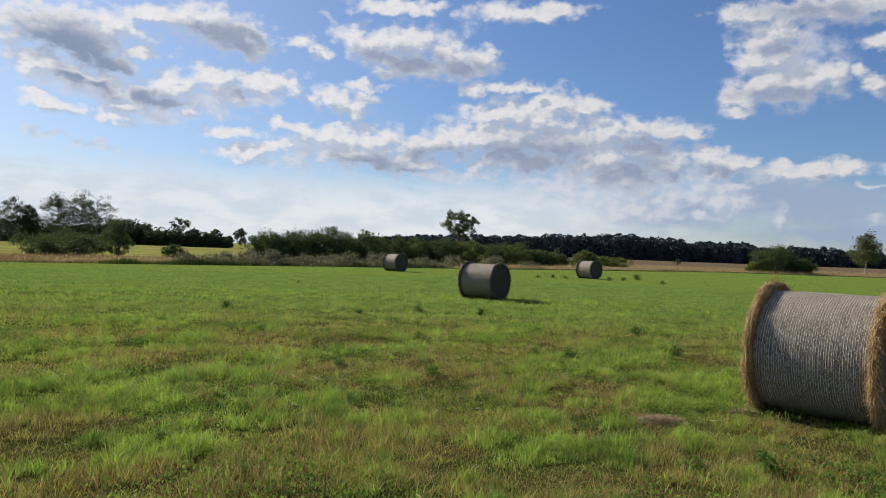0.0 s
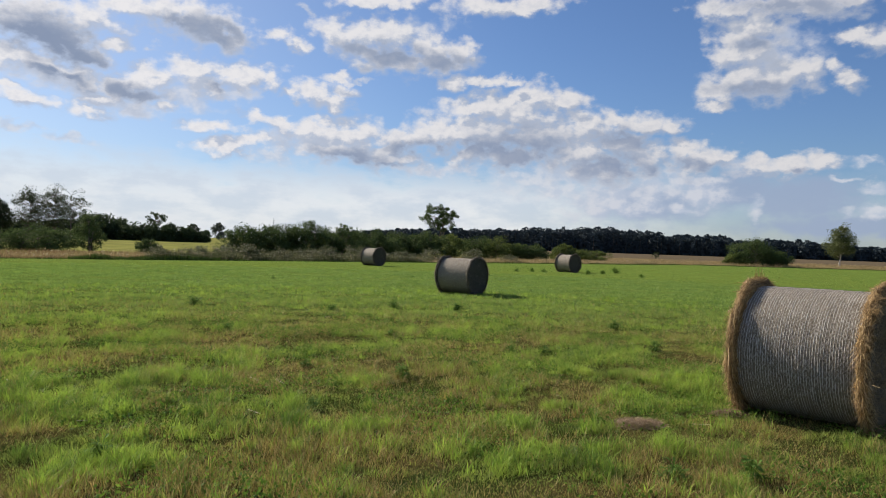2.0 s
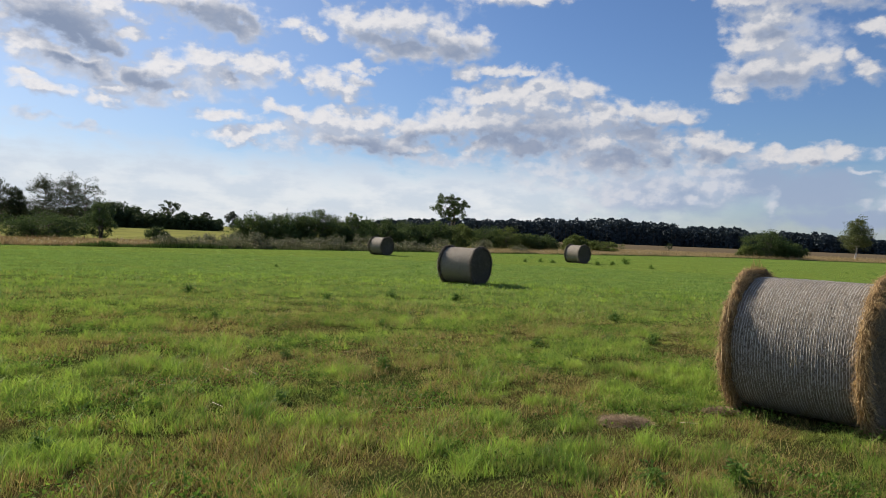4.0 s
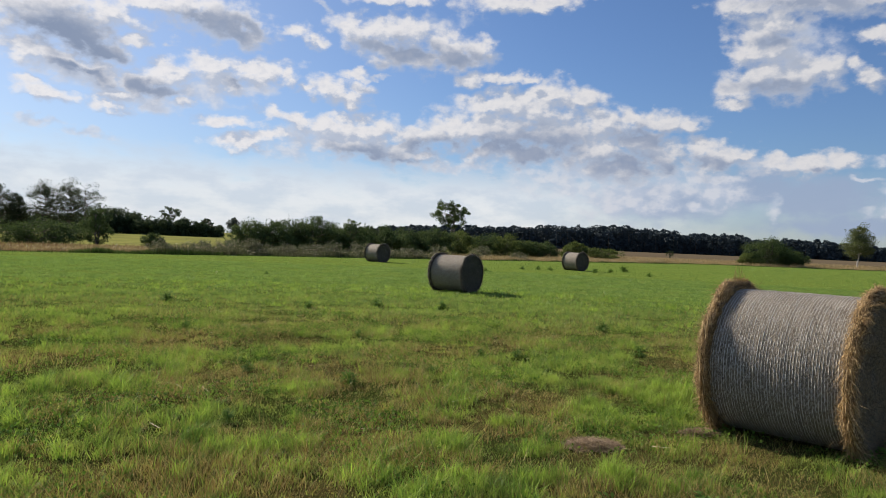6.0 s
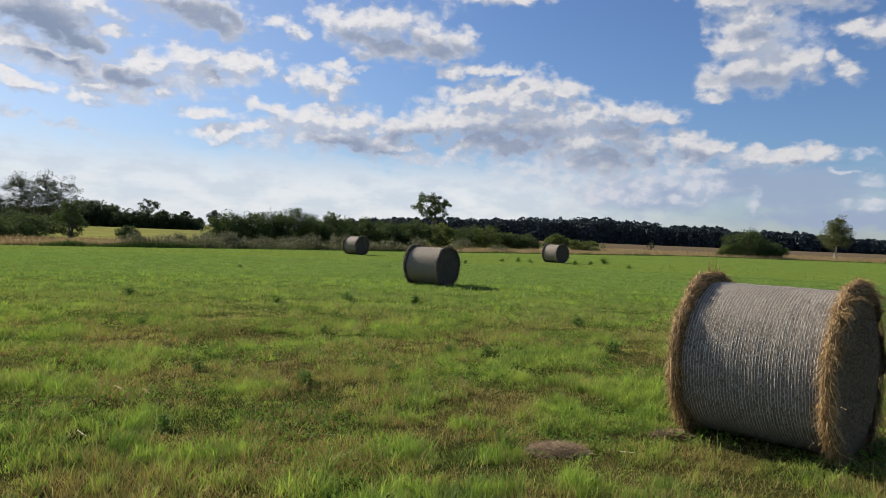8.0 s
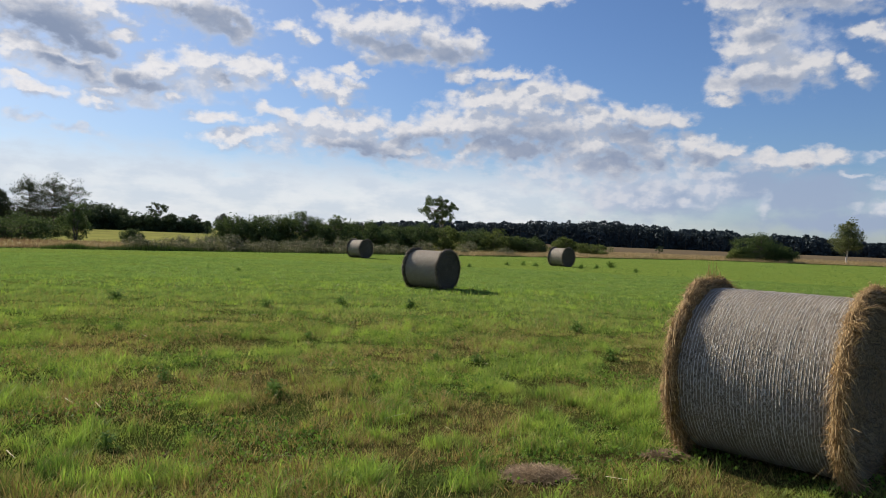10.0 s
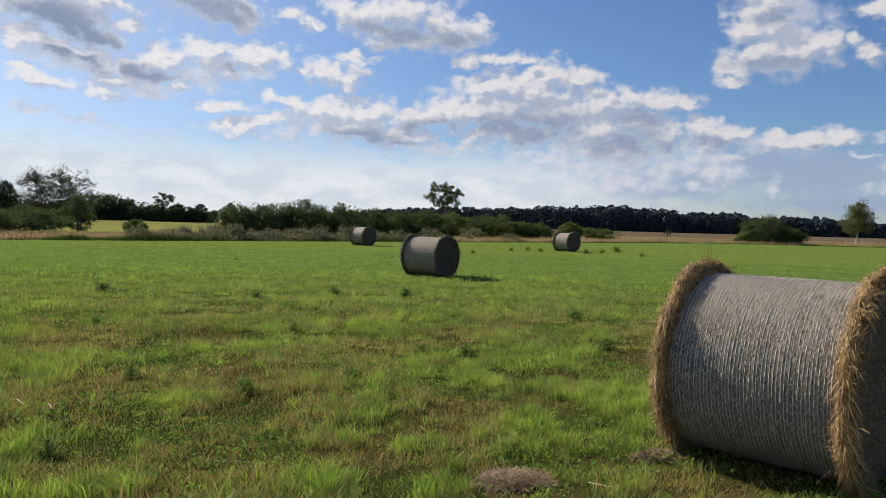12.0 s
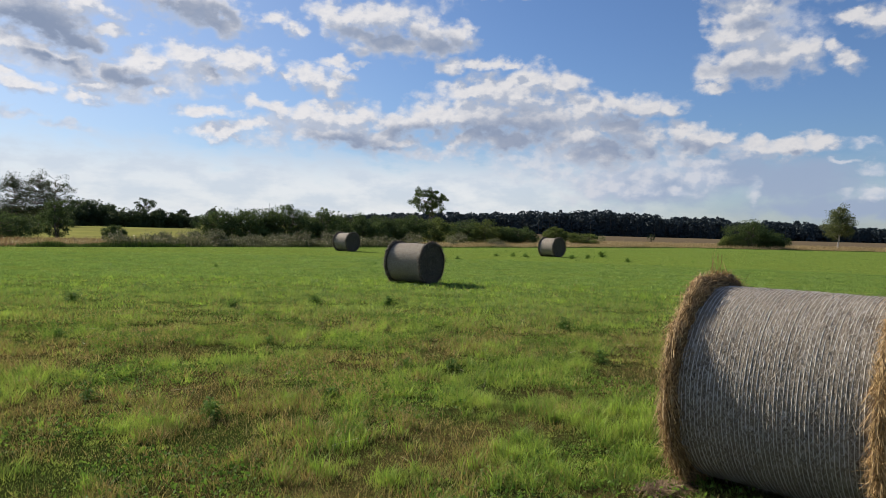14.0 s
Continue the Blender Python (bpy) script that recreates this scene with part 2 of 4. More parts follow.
tinted = node(WT, "ShaderNodeVectorMath", {0: sky.outputs[0], 1: (0.63, 0.775, 1.02)}, operation="MULTIPLY")
c1 = mix(WT, bank, tinted.outputs[0], mix(WT, ramp(WT, bank_n, 0.38, 0.62), (6.4, 6.95, 7.8), (8.4, 8.5, 8.7)))
c1 = mix(WT, ramp(WT, az, 8.0, -38.0, 0.0, 0.3), c1, (5.8, 6.5, 7.5))
c2 = mix(WT, veil_f, c1, (3.2, 3.95, 5.5))
soft_f = ramp(WT, m(WT, "ADD", m(WT, "SUBTRACT", 1.0, fields["soft"]), m(WT, "MULTIPLY", m(WT, "SUBTRACT", lump, 0.5), 2.0)), -0.35, 0.85, 0.0, 0.75)
soft_c = mix(WT, ramp(WT, m(WT, "SUBTRACT", lump, lump_sun), -0.15, 0.15), (5.3, 5.8, 6.9), (6.9, 7.0, 7.5))
c3 = mix(WT, mask, mix(WT, soft_f, c2, soft_c), cloud)
back = node(WT, "ShaderNodeBackground", {0: c3, 1: 0.06})
node(WT, "ShaderNodeOutputWorld", {0: back})

# ---------------------------------------------------------------- materials


def material(name):
    mat = bpy.data.materials.new(name)
    mat.use_nodes = True
    t = mat.node_tree
    t.nodes.clear()
    out = t.nodes.new("ShaderNodeOutputMaterial")
    return mat, t, out


def noise_at(t, vec, scale, detail=4.0, rough=0.55):
    return node(t, "ShaderNodeTexNoise", {"Vector": vec, "Scale": scale, "Detail": detail, "Roughness": rough})


def swath_field(t):
    """How dry the sward is (0 green, 1 straw), in streaks along the mowing direction."""
    pos = node(t, "ShaderNodeNewGeometry").outputs["Position"]
    turned = node(t, "ShaderNodeMapping", {0: pos, 2: (0, 0, radians(MOW)), 3: (1.0, 1.0, 0.0)})
    long = node(t, "ShaderNodeVectorMath", {0: turned, 1: (1.0, 0.22, 0.0)}, operation="MULTIPLY")
    a = noise_at(t, long, 0.55, 3.0, 0.5)
    b = noise_at(t, pos, 1.6, 4.0, 0.6)
    s = m(t, "ADD", m(t, "MULTIPLY", a, 0.68), m(t, "MULTIPLY", b, 0.42))
    # rows left by the mower, two and a half metres apart
    across = node(t, "ShaderNodeSeparateXYZ", {0: turned}).outputs[0]
    row = m(t, "COSINE", m(t, "ADD", m(t, "MULTIPLY", m(t, "ADD", across, 3.4), 2.513), m(t, "MULTIPLY", m(t, "SUBTRACT", a, 0.5), 5.0)))
    s = m(t, "ADD", s, m(t, "MULTIPLY", row, 0.06))
    y = node(t, "ShaderNodeSeparateXYZ", {0: pos}).outputs[1]
    return pos, m(t, "MULTIPLY", ramp(t, s, 0.51, 0.65), ramp(t, y, 18.0, 7.0, 0.28, 1.0))


MOW = 36.0


def sward(name, deep_green, near_green, vary=1.0, trans=0.42):
    """Grass blades: each of its own green, in tufts and broad patches."""
    mat, t, out = material(name)
    geo = node(t, "ShaderNodeNewGeometry")
    pos, r = geo.outputs["Position"], geo.outputs["Random Per Island"]
    wide = ramp(t, noise_at(t, pos, 0.3, 3.0), 0.35, 0.65)
    tuft = ramp(t, noise_at(t, pos, 4.5, 4.0, 0.65), 0.44, 0.57)
    clump = ramp(t, noise_at(t, pos, 1.3, 4.0, 0.65), 0.40, 0.60)
    f = m(t, "ADD", m(t, "MULTIPLY", r, 0.32), m(t, "ADD", m(t, "ADD", m(t, "MULTIPLY", wide, 0.10), m(t, "MULTIPLY", clump, 0.24)), m(t, "MULTIPLY", tuft, 0.34)))
    f = m(t, "ADD", m(t, "MULTIPLY", f, vary), 0.5 * (1.0 - vary))
    colour = mix(t, f, deep_green, near_green)
    p = node(t, "ShaderNodeBsdfPrincipled", {"Base Color": colour, "Roughness": 0.6, "Specular IOR Level": 0.22})
    tr = node(t, "ShaderNodeBsdfTranslucent", {0: colour})
    mx = node(t, "ShaderNodeMixShader", {0: trans, 1: p, 2: tr})
    t.links.new(mx.outputs[0], out.inputs[0])
    return mat


def leafy(name, dark_c, light_c, trans=0.35, rough=0.8):
    mat, t, out = material(name)
    geo = node(t, "ShaderNodeNewGeometry")
    big = ramp(t, noise_at(t, geo.outputs["Position"], 0.8, 3.0), 0.35, 0.65)
    f = m(t, "ADD", m(t, "MULTIPLY", geo.outputs["Random Per Island"], 0.6), m(t, "MULTIPLY", big, 0.4))
    colour = mix(t, f, dark_c, light_c)
    p = node(t, "ShaderNodeBsdfPrincipled", {"Base Color": colour, "Roughness": rough, "Specular IOR Level": 0.15})
    tr = node(t, "ShaderNodeBsdfTranslucent", {0: colour})
    mx = node(t, "ShaderNodeMixShader", {0: trans, 1: p, 2: tr})
    t.links.new(mx.outputs[0], out.inputs[0])
    return mat


def barky(name, a, b, scale=9.0, bands=False):
    mat, t, out = material(name)
    pos = node(t, "ShaderNodeNewGeometry").outputs["Position"]
    st = node(t, "ShaderNodeVectorMath", {0: pos, 1: (1.0, 1.0, 3.0 if bands else 0.25)}, operation="MULTIPLY")
    n = noise_at(t, st, scale, 6.0, 0.65)
    colour = mix(t, ramp(t, n, 0.4, 0.62), a, b)
    bump = node(t, "ShaderNodeBump", {"Strength": 0.6, "Distance": 0.02, "Height": n})
    p = node(t, "ShaderNodeBsdfPrincipled", {"Base Color": colour, "Roughness": 0.9, "Normal": bump})
    t.links.new(p.outputs[0], out.inputs[0])
    return mat


def ground_material():
    mat, t, out = material("meadow soil and thatch")
    pos, dryness = swath_field(t)
    x, y = (node(t, "ShaderNodeSeparateXYZ", {0: pos}).outputs[i] for i in (0, 1))
    fine = noise_at(t, pos, 38.0, 6.0, 0.7)
    mid = noise_at(t, pos, 5.0, 5.0, 0.6)
    wide = noise_at(t, pos, 0.16, 4.0, 0.55)
    # soil is near black here: shade between close blades is put into its colour
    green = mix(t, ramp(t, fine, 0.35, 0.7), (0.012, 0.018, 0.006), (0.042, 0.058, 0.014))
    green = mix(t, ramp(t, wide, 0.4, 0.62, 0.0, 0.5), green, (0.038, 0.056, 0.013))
    thatch = mix(t, ramp(t, fine, 0.35, 0.7), (0.04, 0.03, 0.014), (0.14, 0.10, 0.04))
    field_c = mix(t, m(t, "MULTIPLY", dryness, 0.6), green, thatch)
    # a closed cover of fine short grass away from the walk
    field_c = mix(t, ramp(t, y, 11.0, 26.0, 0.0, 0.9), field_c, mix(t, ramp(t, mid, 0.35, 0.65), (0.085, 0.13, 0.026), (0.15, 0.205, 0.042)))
    # rough land past the field's edge
    wob = m(t, "MULTIPLY", m(t, "SUBTRACT", noise_at(t, pos, 0.2, 3.0), 0.5), 5.0)
    s1 = m(t, "MULTIPLY", m(t, "SUBTRACT", m(t, "SUBTRACT", y, x), 63.0), 0.707)
    s2 = m(t, "SUBTRACT", m(t, "SUBTRACT", y, 93.0), m(t, "MULTIPLY", m(t, "SUBTRACT", x, 30.0), 0.25))
    s = m(t, "ADD", m(t, "MAXIMUM", s1, s2), wob)
    tan = mix(t, ramp(t, mid, 0.35, 0.65), (0.17, 0.13, 0.05), (0.35, 0.27, 0.105))
    tan = mix(t, ramp(t, noise_at(t, node(t, "ShaderNodeVectorMath", {0: pos, 1: (0.012, 0.06, 0.0)}, operation="MULTIPLY"), 1.0, 4.0), 0.4, 0.6), tan, (0.185, 0.135, 0.08))
    olive = mix(t, ramp(t, noise_at(t, pos, 0.22, 4.0, 0.6), 0.35, 0.65), (0.15, 0.158, 0.048), (0.205, 0.21, 0.068))
    olive = mix(t, ramp(t, noise_at(t, node(t, "ShaderNodeVectorMath", {0: pos, 1: (0.05, 0.035, 0.0)}, operation="MULTIPLY"), 1.3, 5.0, 0.6), 0.45, 0.6), olive, (0.14, 0.14, 0.052))
    far = mix(t, ramp(t, x, -8.0, 14.0), olive, tan)
    far = mix(t, m(t, "MULTIPLY", ramp(t, y, 120.0, 165.0), ramp(t, x, 5.0, 30.0)), far, (0.10, 0.08, 0.055))
    colour = mix(t, ramp(t, s, -0.5, 1.5), field_c, far)
    bump = node(t, "ShaderNodeBump", {"Strength": 0.7, "Distance": 0.03, "Height": fine})
    p = node(t, "ShaderNodeBsdfPrincipled", {"Base Color": colour, "Roughness": 1.0, "Specular IOR Level": 0.0, "Normal": bump})
    t.links.new(p.outputs[0], out.inputs[0])
    return mat


def straw_material(name, dark_c, mid_c, pale_c, trans=0.2):
    mat, t, out = material(name)
    geo = node(t, "ShaderNodeNewGeometry")
    r = geo.outputs["Random Per Island"]
    c = mix(t, ramp(t, r, 0.0, 0.55), dark_c, mid_c)
    c = mix(t, ramp(t, r, 0.6, 1.0), c, pale_c)
    p = node(t, "ShaderNodeBsdfPrincipled", {"Base Color": c, "Roughness": 0.6, "Specular IOR Level": 0.3})
    tr = node(t, "ShaderNodeBsdfTranslucent", {0: c})
    mx = node(t, "ShaderNodeMixShader", {0: trans, 1: p, 2: tr})
    t.links.new(mx.outputs[0], out.inputs[0])
    return mat


def wrapped_hay():
    """Weathered hay under a fine white net; the u of the map runs round the bale, v along it, in metres."""
    mat, t, out = material("net-wrapped hay")
    uv = node(t, "ShaderNodeUVMap").outputs[0]
    def streak(u, v, scale, detail=5.0):
        return noise_at(t, node(t, "ShaderNodeVectorMath", {0: uv, 1: (u, v, 1.0)}, operation="MULTIPLY"), scale, detail, 0.65)
    straw = streak(1.0, 1.0, 60.0, 8.0)
    patch = streak(0.5, 1.6, 4.0)
    base = mix(t, ramp(t, straw, 0.33, 0.68), (0.04, 0.034, 0.028), (0.28, 0.24, 0.188))
    base = mix(t, ramp(t, patch, 0.35, 0.7, 0.0, 0.55), base, (0.17, 0.14, 0.105))
    base = mix(t, ramp(t, streak(1.0, 1.0, 15.0, 6.0), 0.5, 0.72, 0.0, 0.6), base, (0.40, 0.385, 0.36))
    base = mix(t, ramp(t, streak(0.6, 1.0, 8.0, 5.0), 0.5, 0.7, 0.0, 0.55), base, (0.075, 0.062, 0.05))
    # zigzag threads of the net between its long strands
    sep = node(t, "ShaderNodeSeparateXYZ", {0: uv})
    wob = m(t, "MULTIPLY", m(t, "SUBTRACT", streak(1.0, 1.0, 9.0), 0.5), 0.03)
    zig = m(t, "PINGPONG", m(t, "ADD", sep.outputs[0], wob), 0.028)
    d = m(t, "ABSOLUTE", m(t, "SUBTRACT", m(t, "PINGPONG", m(t, "ADD", sep.outputs[1], wob), 0.017), m(t, "MULTIPLY", zig, 0.6)))
    thread = m(t, "MULTIPLY", ramp(t, d, 0.0032, 0.0012), ramp(t, streak(1.0, 1.0, 25.0), 0.4, 0.6))
    col = mix(t, m(t, "MULTIPLY", thread, 0.6), base, (0.58, 0.56, 0.54))
    h = m(t, "ADD", m(t, "MULTIPLY", straw, 0.7), m(t, "MULTIPLY", thread, 0.3))
    bump = node(t, "ShaderNodeBump", {"Strength": 0.7, "Distance": 0.012, "Height": h})
    p = node(t, "ShaderNodeBsdfPrincipled", {"Base Color": col, "Roughness": 0.75, "Specular IOR Level": 0.25, "Normal": bump})
    t.links.new(p.outputs[0], out.inputs[0])
    return mat


def packed_hay(name, a, b, c):
    mat, t, out = material(name)
    obj = node(t, "ShaderNodeTexCoord").outputs["Object"]
    n = noise_at(t, obj, 45.0, 9.0, 0.7)
    k = noise_at(t, obj, 6.0, 4.0, 0.6)
    col = mix(t, ramp(t, n, 0.35, 0.68), a, b)
    col = mix(t, ramp(t, k, 0.42, 0.7, 0.0, 0.7), col, c)
    bump = node(t, "ShaderNodeBump", {"Strength": 1.0, "Distance": 0.03, "Height": n})
    p = node(t, "ShaderNodeBsdfPrincipled", {"Base Color": col, "Roughness": 0.85, "Specular IOR Level": 0.2, "Normal": bump})
    t.links.new(p.outputs[0], out.inputs[0])
    return mat


GRASS = sward("meadow grass", (0.034, 0.068, 0.017), (0.42, 0.515, 0.095))
LUSH = sward("fresh grass tufts", (0.05, 0.12, 0.02), (0.40, 0.56, 0.08))
FAR_GRASS = sward("meadow grass far out", (0.092, 0.165, 0.04), (0.265, 0.385, 0.085), 1.0)
DEAD = straw_material("dead grass", (0.11, 0.08, 0.027), (0.32, 0.24, 0.078), (0.52, 0.42, 0.165), 0.35)
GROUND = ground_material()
HERB = leafy("low herb leaves", (0.042, 0.11, 0.017), (0.18, 0.28, 0.04), 0.42, 0.7)
WEED = leafy("dark broadleaf", (0.045, 0.10, 0.022), (0.14, 0.24, 0.045), 0.4, 0.8)
DRY_RED = straw_material("reddish dry grass", (0.10, 0.06, 0.035), (0.20, 0.125, 0.065), (0.30, 0.21, 0.115), 0.35)
DRY_TAN = straw_material("tan dry grass", (0.13, 0.105, 0.05), (0.31, 0.24, 0.115), (0.46, 0.365, 0.20), 0.35)
REED = straw_material("grey-green reed", (0.035, 0.048, 0.018), (0.075, 0.09, 0.035), (0.19, 0.175, 0.11), 0.35)
EDGE_DARK = leafy("dark ditch shade and herbs", (0.03, 0.055, 0.012), (0.08, 0.13, 0.03))
NETTED = wrapped_hay()
RIM_HAY = packed_hay("golden hay rim", (0.06, 0.038, 0.019), (0.38, 0.25, 0.108), (0.27, 0.165, 0.07))
END_HAY = packed_hay("grey-brown hay end", (0.075, 0.052, 0.033), (0.37, 0.27, 0.155), (0.26, 0.18, 0.10))
GREY_END = packed_hay("weathered grey hay end", (0.03, 0.026, 0.022), (0.135, 0.108, 0.08), (0.095, 0.075, 0.056))
STRAW = straw_material("loose straw", (0.09, 0.055, 0.026), (0.34, 0.22, 0.095), (0.60, 0.44, 0.23))
PALE = straw_material("bleached stalks", (0.30, 0.25, 0.14), (0.46, 0.40, 0.25), (0.62, 0.56, 0.42))
NET = straw_material("white net strand", (0.42, 0.405, 0.38), (0.54, 0.52, 0.49), (0.70, 0.68, 0.65), 0.1)
DARK_LEAF = leafy("dark hedge leaves", (0.036, 0.056, 0.028), (0.078, 0.105, 0.045), 0.25)
WILLOW_LEAF = leafy("willow leaves", (0.036, 0.060, 0.022), (0.098, 0.138, 0.045), 0.3)
# paler willow green; for some bushes it holds their sunlight in the colour
WILLOW_PALE = leafy("pale and sunlit willow leaves", (0.045, 0.07, 0.02), (0.145, 0.18, 0.05), 0.35)
GREY_LEAF = leafy("grey-green leaves", (0.024, 0.034, 0.018), (0.062, 0.078, 0.036), 0.3)
BIRCH_LEAF = leafy("birch leaves", (0.05, 0.072, 0.029), (0.155, 0.178, 0.073), 0.4)
# the blue haze of distance is mixed into the woods' leaf colour
WOODS_HAZE_LEAF = leafy("far woods foliage in blue haze", (0.030, 0.045, 0.055), (0.042, 0.058, 0.068), 0.1, 0.9)
BARK = barky("grey-brown bark", (0.045, 0.036, 0.028), (0.15, 0.125, 0.10))
BIRCH_BARK = barky("white birch bark", (0.22, 0.205, 0.19), (0.66, 0.64, 0.61), 5.0, True)

# ---------------------------------------------------------------- mesh helpers


def raw_mesh(name, verts, faces, mat, smooth=False):
    """A mesh from arrays of vertices (n, 3) and faces (n, 3 or 4)."""
    me = bpy.data.meshes.new(name)
    verts, faces = np.asarray(verts, np.float32), np.asarray(faces, np.int32)
    k = faces.shape[1]
    me.vertices.add(len(verts))
    me.vertices.foreach_set("co", verts.ravel())
    me.loops.add(faces.size)
    me.loops.foreach_set("vertex_index", faces.ravel())
    me.polygons.add(len(faces))
    me.polygons.foreach_set("loop_start", np.arange(len(faces), dtype=np.int32) * k)
    me.polygons.foreach_set("use_smooth", np.full(len(faces), smooth))
    me.update(calc_edges=True)
    me.materials.append(mat)
    return me


def part(name, me, parent, label=""):
    ob = new(name, me)
    ob.parent = parent
    return tagged(ob, label)


def join(chunks):
    """Joins (verts, faces) pairs whose faces have as many corners."""
    vs, fs, n = [], [], 0
    for v, f in chunks:
        vs.append(v)
        fs.append(np.asarray(f) + n)
        n += len(v)
    return np.concatenate(vs), np.concatenate(fs)


def tube(points, radii, sides=6):
    """A tapered tube along points."""
    p, n = np.asarray(points, float), len(points)
    d = np.gradient(p, axis=0)
    d /= np.linalg.norm(d, axis=1)[:, None] + 1e-9
    ref = np.where(np.abs(d[:, 2:3]) > 0.9, [[1.0, 0, 0]], [[0, 0, 1.0]])
    a = np.cross(d, ref)
    a /= np.linalg.norm(a, axis=1)[:, None] + 1e-9
    b = np.cross(d, a)
    t = np.arange(sides) * 2 * math.pi / sides
    v = p[:, None] + np.asarray(radii)[:, None, None] * (np.cos(t)[None, :, None] * a[:, None] + np.sin(t)[None, :, None] * b[:, None])
    i, j = np.meshgrid(np.arange(n - 1), np.arange(sides), indexing="ij")
    k = (j + 1) % sides
    f = np.stack([i * sides + j, i * sides + k, (i + 1) * sides + k, (i + 1) * sides + j], -1).reshape(-1, 4)
    return v.reshape(-1, 3), f


def unit(rng, n):
    v = rng.normal(size=(n, 3))
    return v / np.linalg.norm(v, axis=1)[:, None]


def leaves_at(rng, pos, size, droop=0.0, slim=0.55):
    """A pointed four-cornered leaf at each place."""
    n = len(pos)
    a = unit(rng, n)
    a[:, 2] -= droop
    a /= np.linalg.norm(a, axis=1)[:, None]
    b = np.cross(a, unit(rng, n))
    b /= np.linalg.norm(b, axis=1)[:, None] + 1e-9
    s = (size * rng.uniform(0.6, 1.4, n))[:, None]
    v = np.stack([pos - a * s * 0.5, pos + b * s * slim * 0.5, pos + a * s * 0.5, pos - b * s * slim * 0.5], 1).reshape(-1, 3)
    return v, np.arange(4 * n).reshape(-1, 4)


def blades(rng, x, y, z, height, width, lean, bend=True):
    """Grass blades: two-stage bent ones, or single spikes."""
    n = len(x)
    t = rng.uniform(0, 2 * math.pi, n)
    side = np.stack([np.cos(t), np.sin(t), np.zeros(n)], 1)
    q = rng.uniform(0, 2 * math.pi, n)
    out = np.stack([np.cos(q), np.sin(q), np.zeros(n)], 1) * (lean * rng.uniform(0.2, 1.3, n) * height)[:, None]
    base = np.stack([x, y, z], 1)
    w = (width * rng.uniform(0.6, 1.3, n) * 0.5)[:, None] * side
    up = np.zeros((n, 3))
    up[:, 2] = height
    if bend:
        mid = base + up * 0.6 + out * 0.35
        tip = base + up * 0.95 + out
        v = np.stack([base - w, base + w, mid - w * 0.8, mid + w * 0.8, tip], 1).reshape(-1, 3)
        f = (np.arange(n) * 5)[:, None, None] + np.array([[0, 1, 3], [0, 3, 2], [2, 3, 4]])[None]
        return v, f.reshape(-1, 3)
    v = np.stack([base - w, base + w, base + up + out], 1).reshape(-1, 3)
    return v, np.arange(3 * n).reshape(-1, 3)


def drift(x, y, size, seed=0):
    """Smooth random field between 0 and 1 with lumps of the given size."""
    u, v = np.asarray(x, float) / size, np.asarray(y, float) / size
    i, j = np.floor(u), np.floor(v)
    f, g = u - i, v - j
    f, g = f * f * (3 - 2 * f), g * g * (3 - 2 * g)

    def corner(p, q):
        h = np.sin(p * 127.1 + q * 311.7 + seed * 74.7) * 43758.5453
        return h - np.floor(h)

    return (corner(i, j) * (1 - f) + corner(i + 1, j) * f) * (1 - g) + (corner(i, j + 1) * (1 - f) + corner(i + 1, j + 1) * f) * g


# ---------------------------------------------------------------- ground


def edge_y(x):
    """The field's far edge."""
    return np.minimum(63.0 + x, 93.0 + 0.25 * (x - 30.0))


def lie(x, y):
    """Height of the uneven meadow."""
    near = np.exp(-((x * x + y * y) / 900.0))
    return near * (0.010 * (np.sin(x * 1.9 + 0.7 * np.sin(y * 0.8)) + np.sin(y * 2.3 + np.sin(x * 1.1))) + 0.05 * (drift(x, y, 0.75, 3) - 0.5))


steps = np.concatenate([[-3000, -1500, -800, -400, -200, -120, -80, -60, -45], np.arange(-36, -9, 0.75), np.arange(-9, 14, 0.22), np.arange(14, 36.1, 0.75), [45, 60, 80, 120, 200, 400, 800, 1500, 3000]])
gx, gy = np.meshgrid(steps, steps, indexing="ij")
gv = np.stack([gx, gy, lie(gx, gy)], -1).reshape(-1, 3)
gn = len(steps)
gi, gj = np.meshgrid(np.arange(gn - 1), np.arange(gn - 1), indexing="ij")
gf = np.stack([gi * gn + gj, (gi + 1) * gn + gj, (gi + 1) * gn + gj + 1, gi * gn + gj + 1], -1).reshape(-1, 4)
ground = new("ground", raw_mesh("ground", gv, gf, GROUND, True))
tagged(ground, "flat mown hay meadow with green and straw-coloured streaks", "meadow", kind="structure")

# ---------------------------------------------------------------- bales


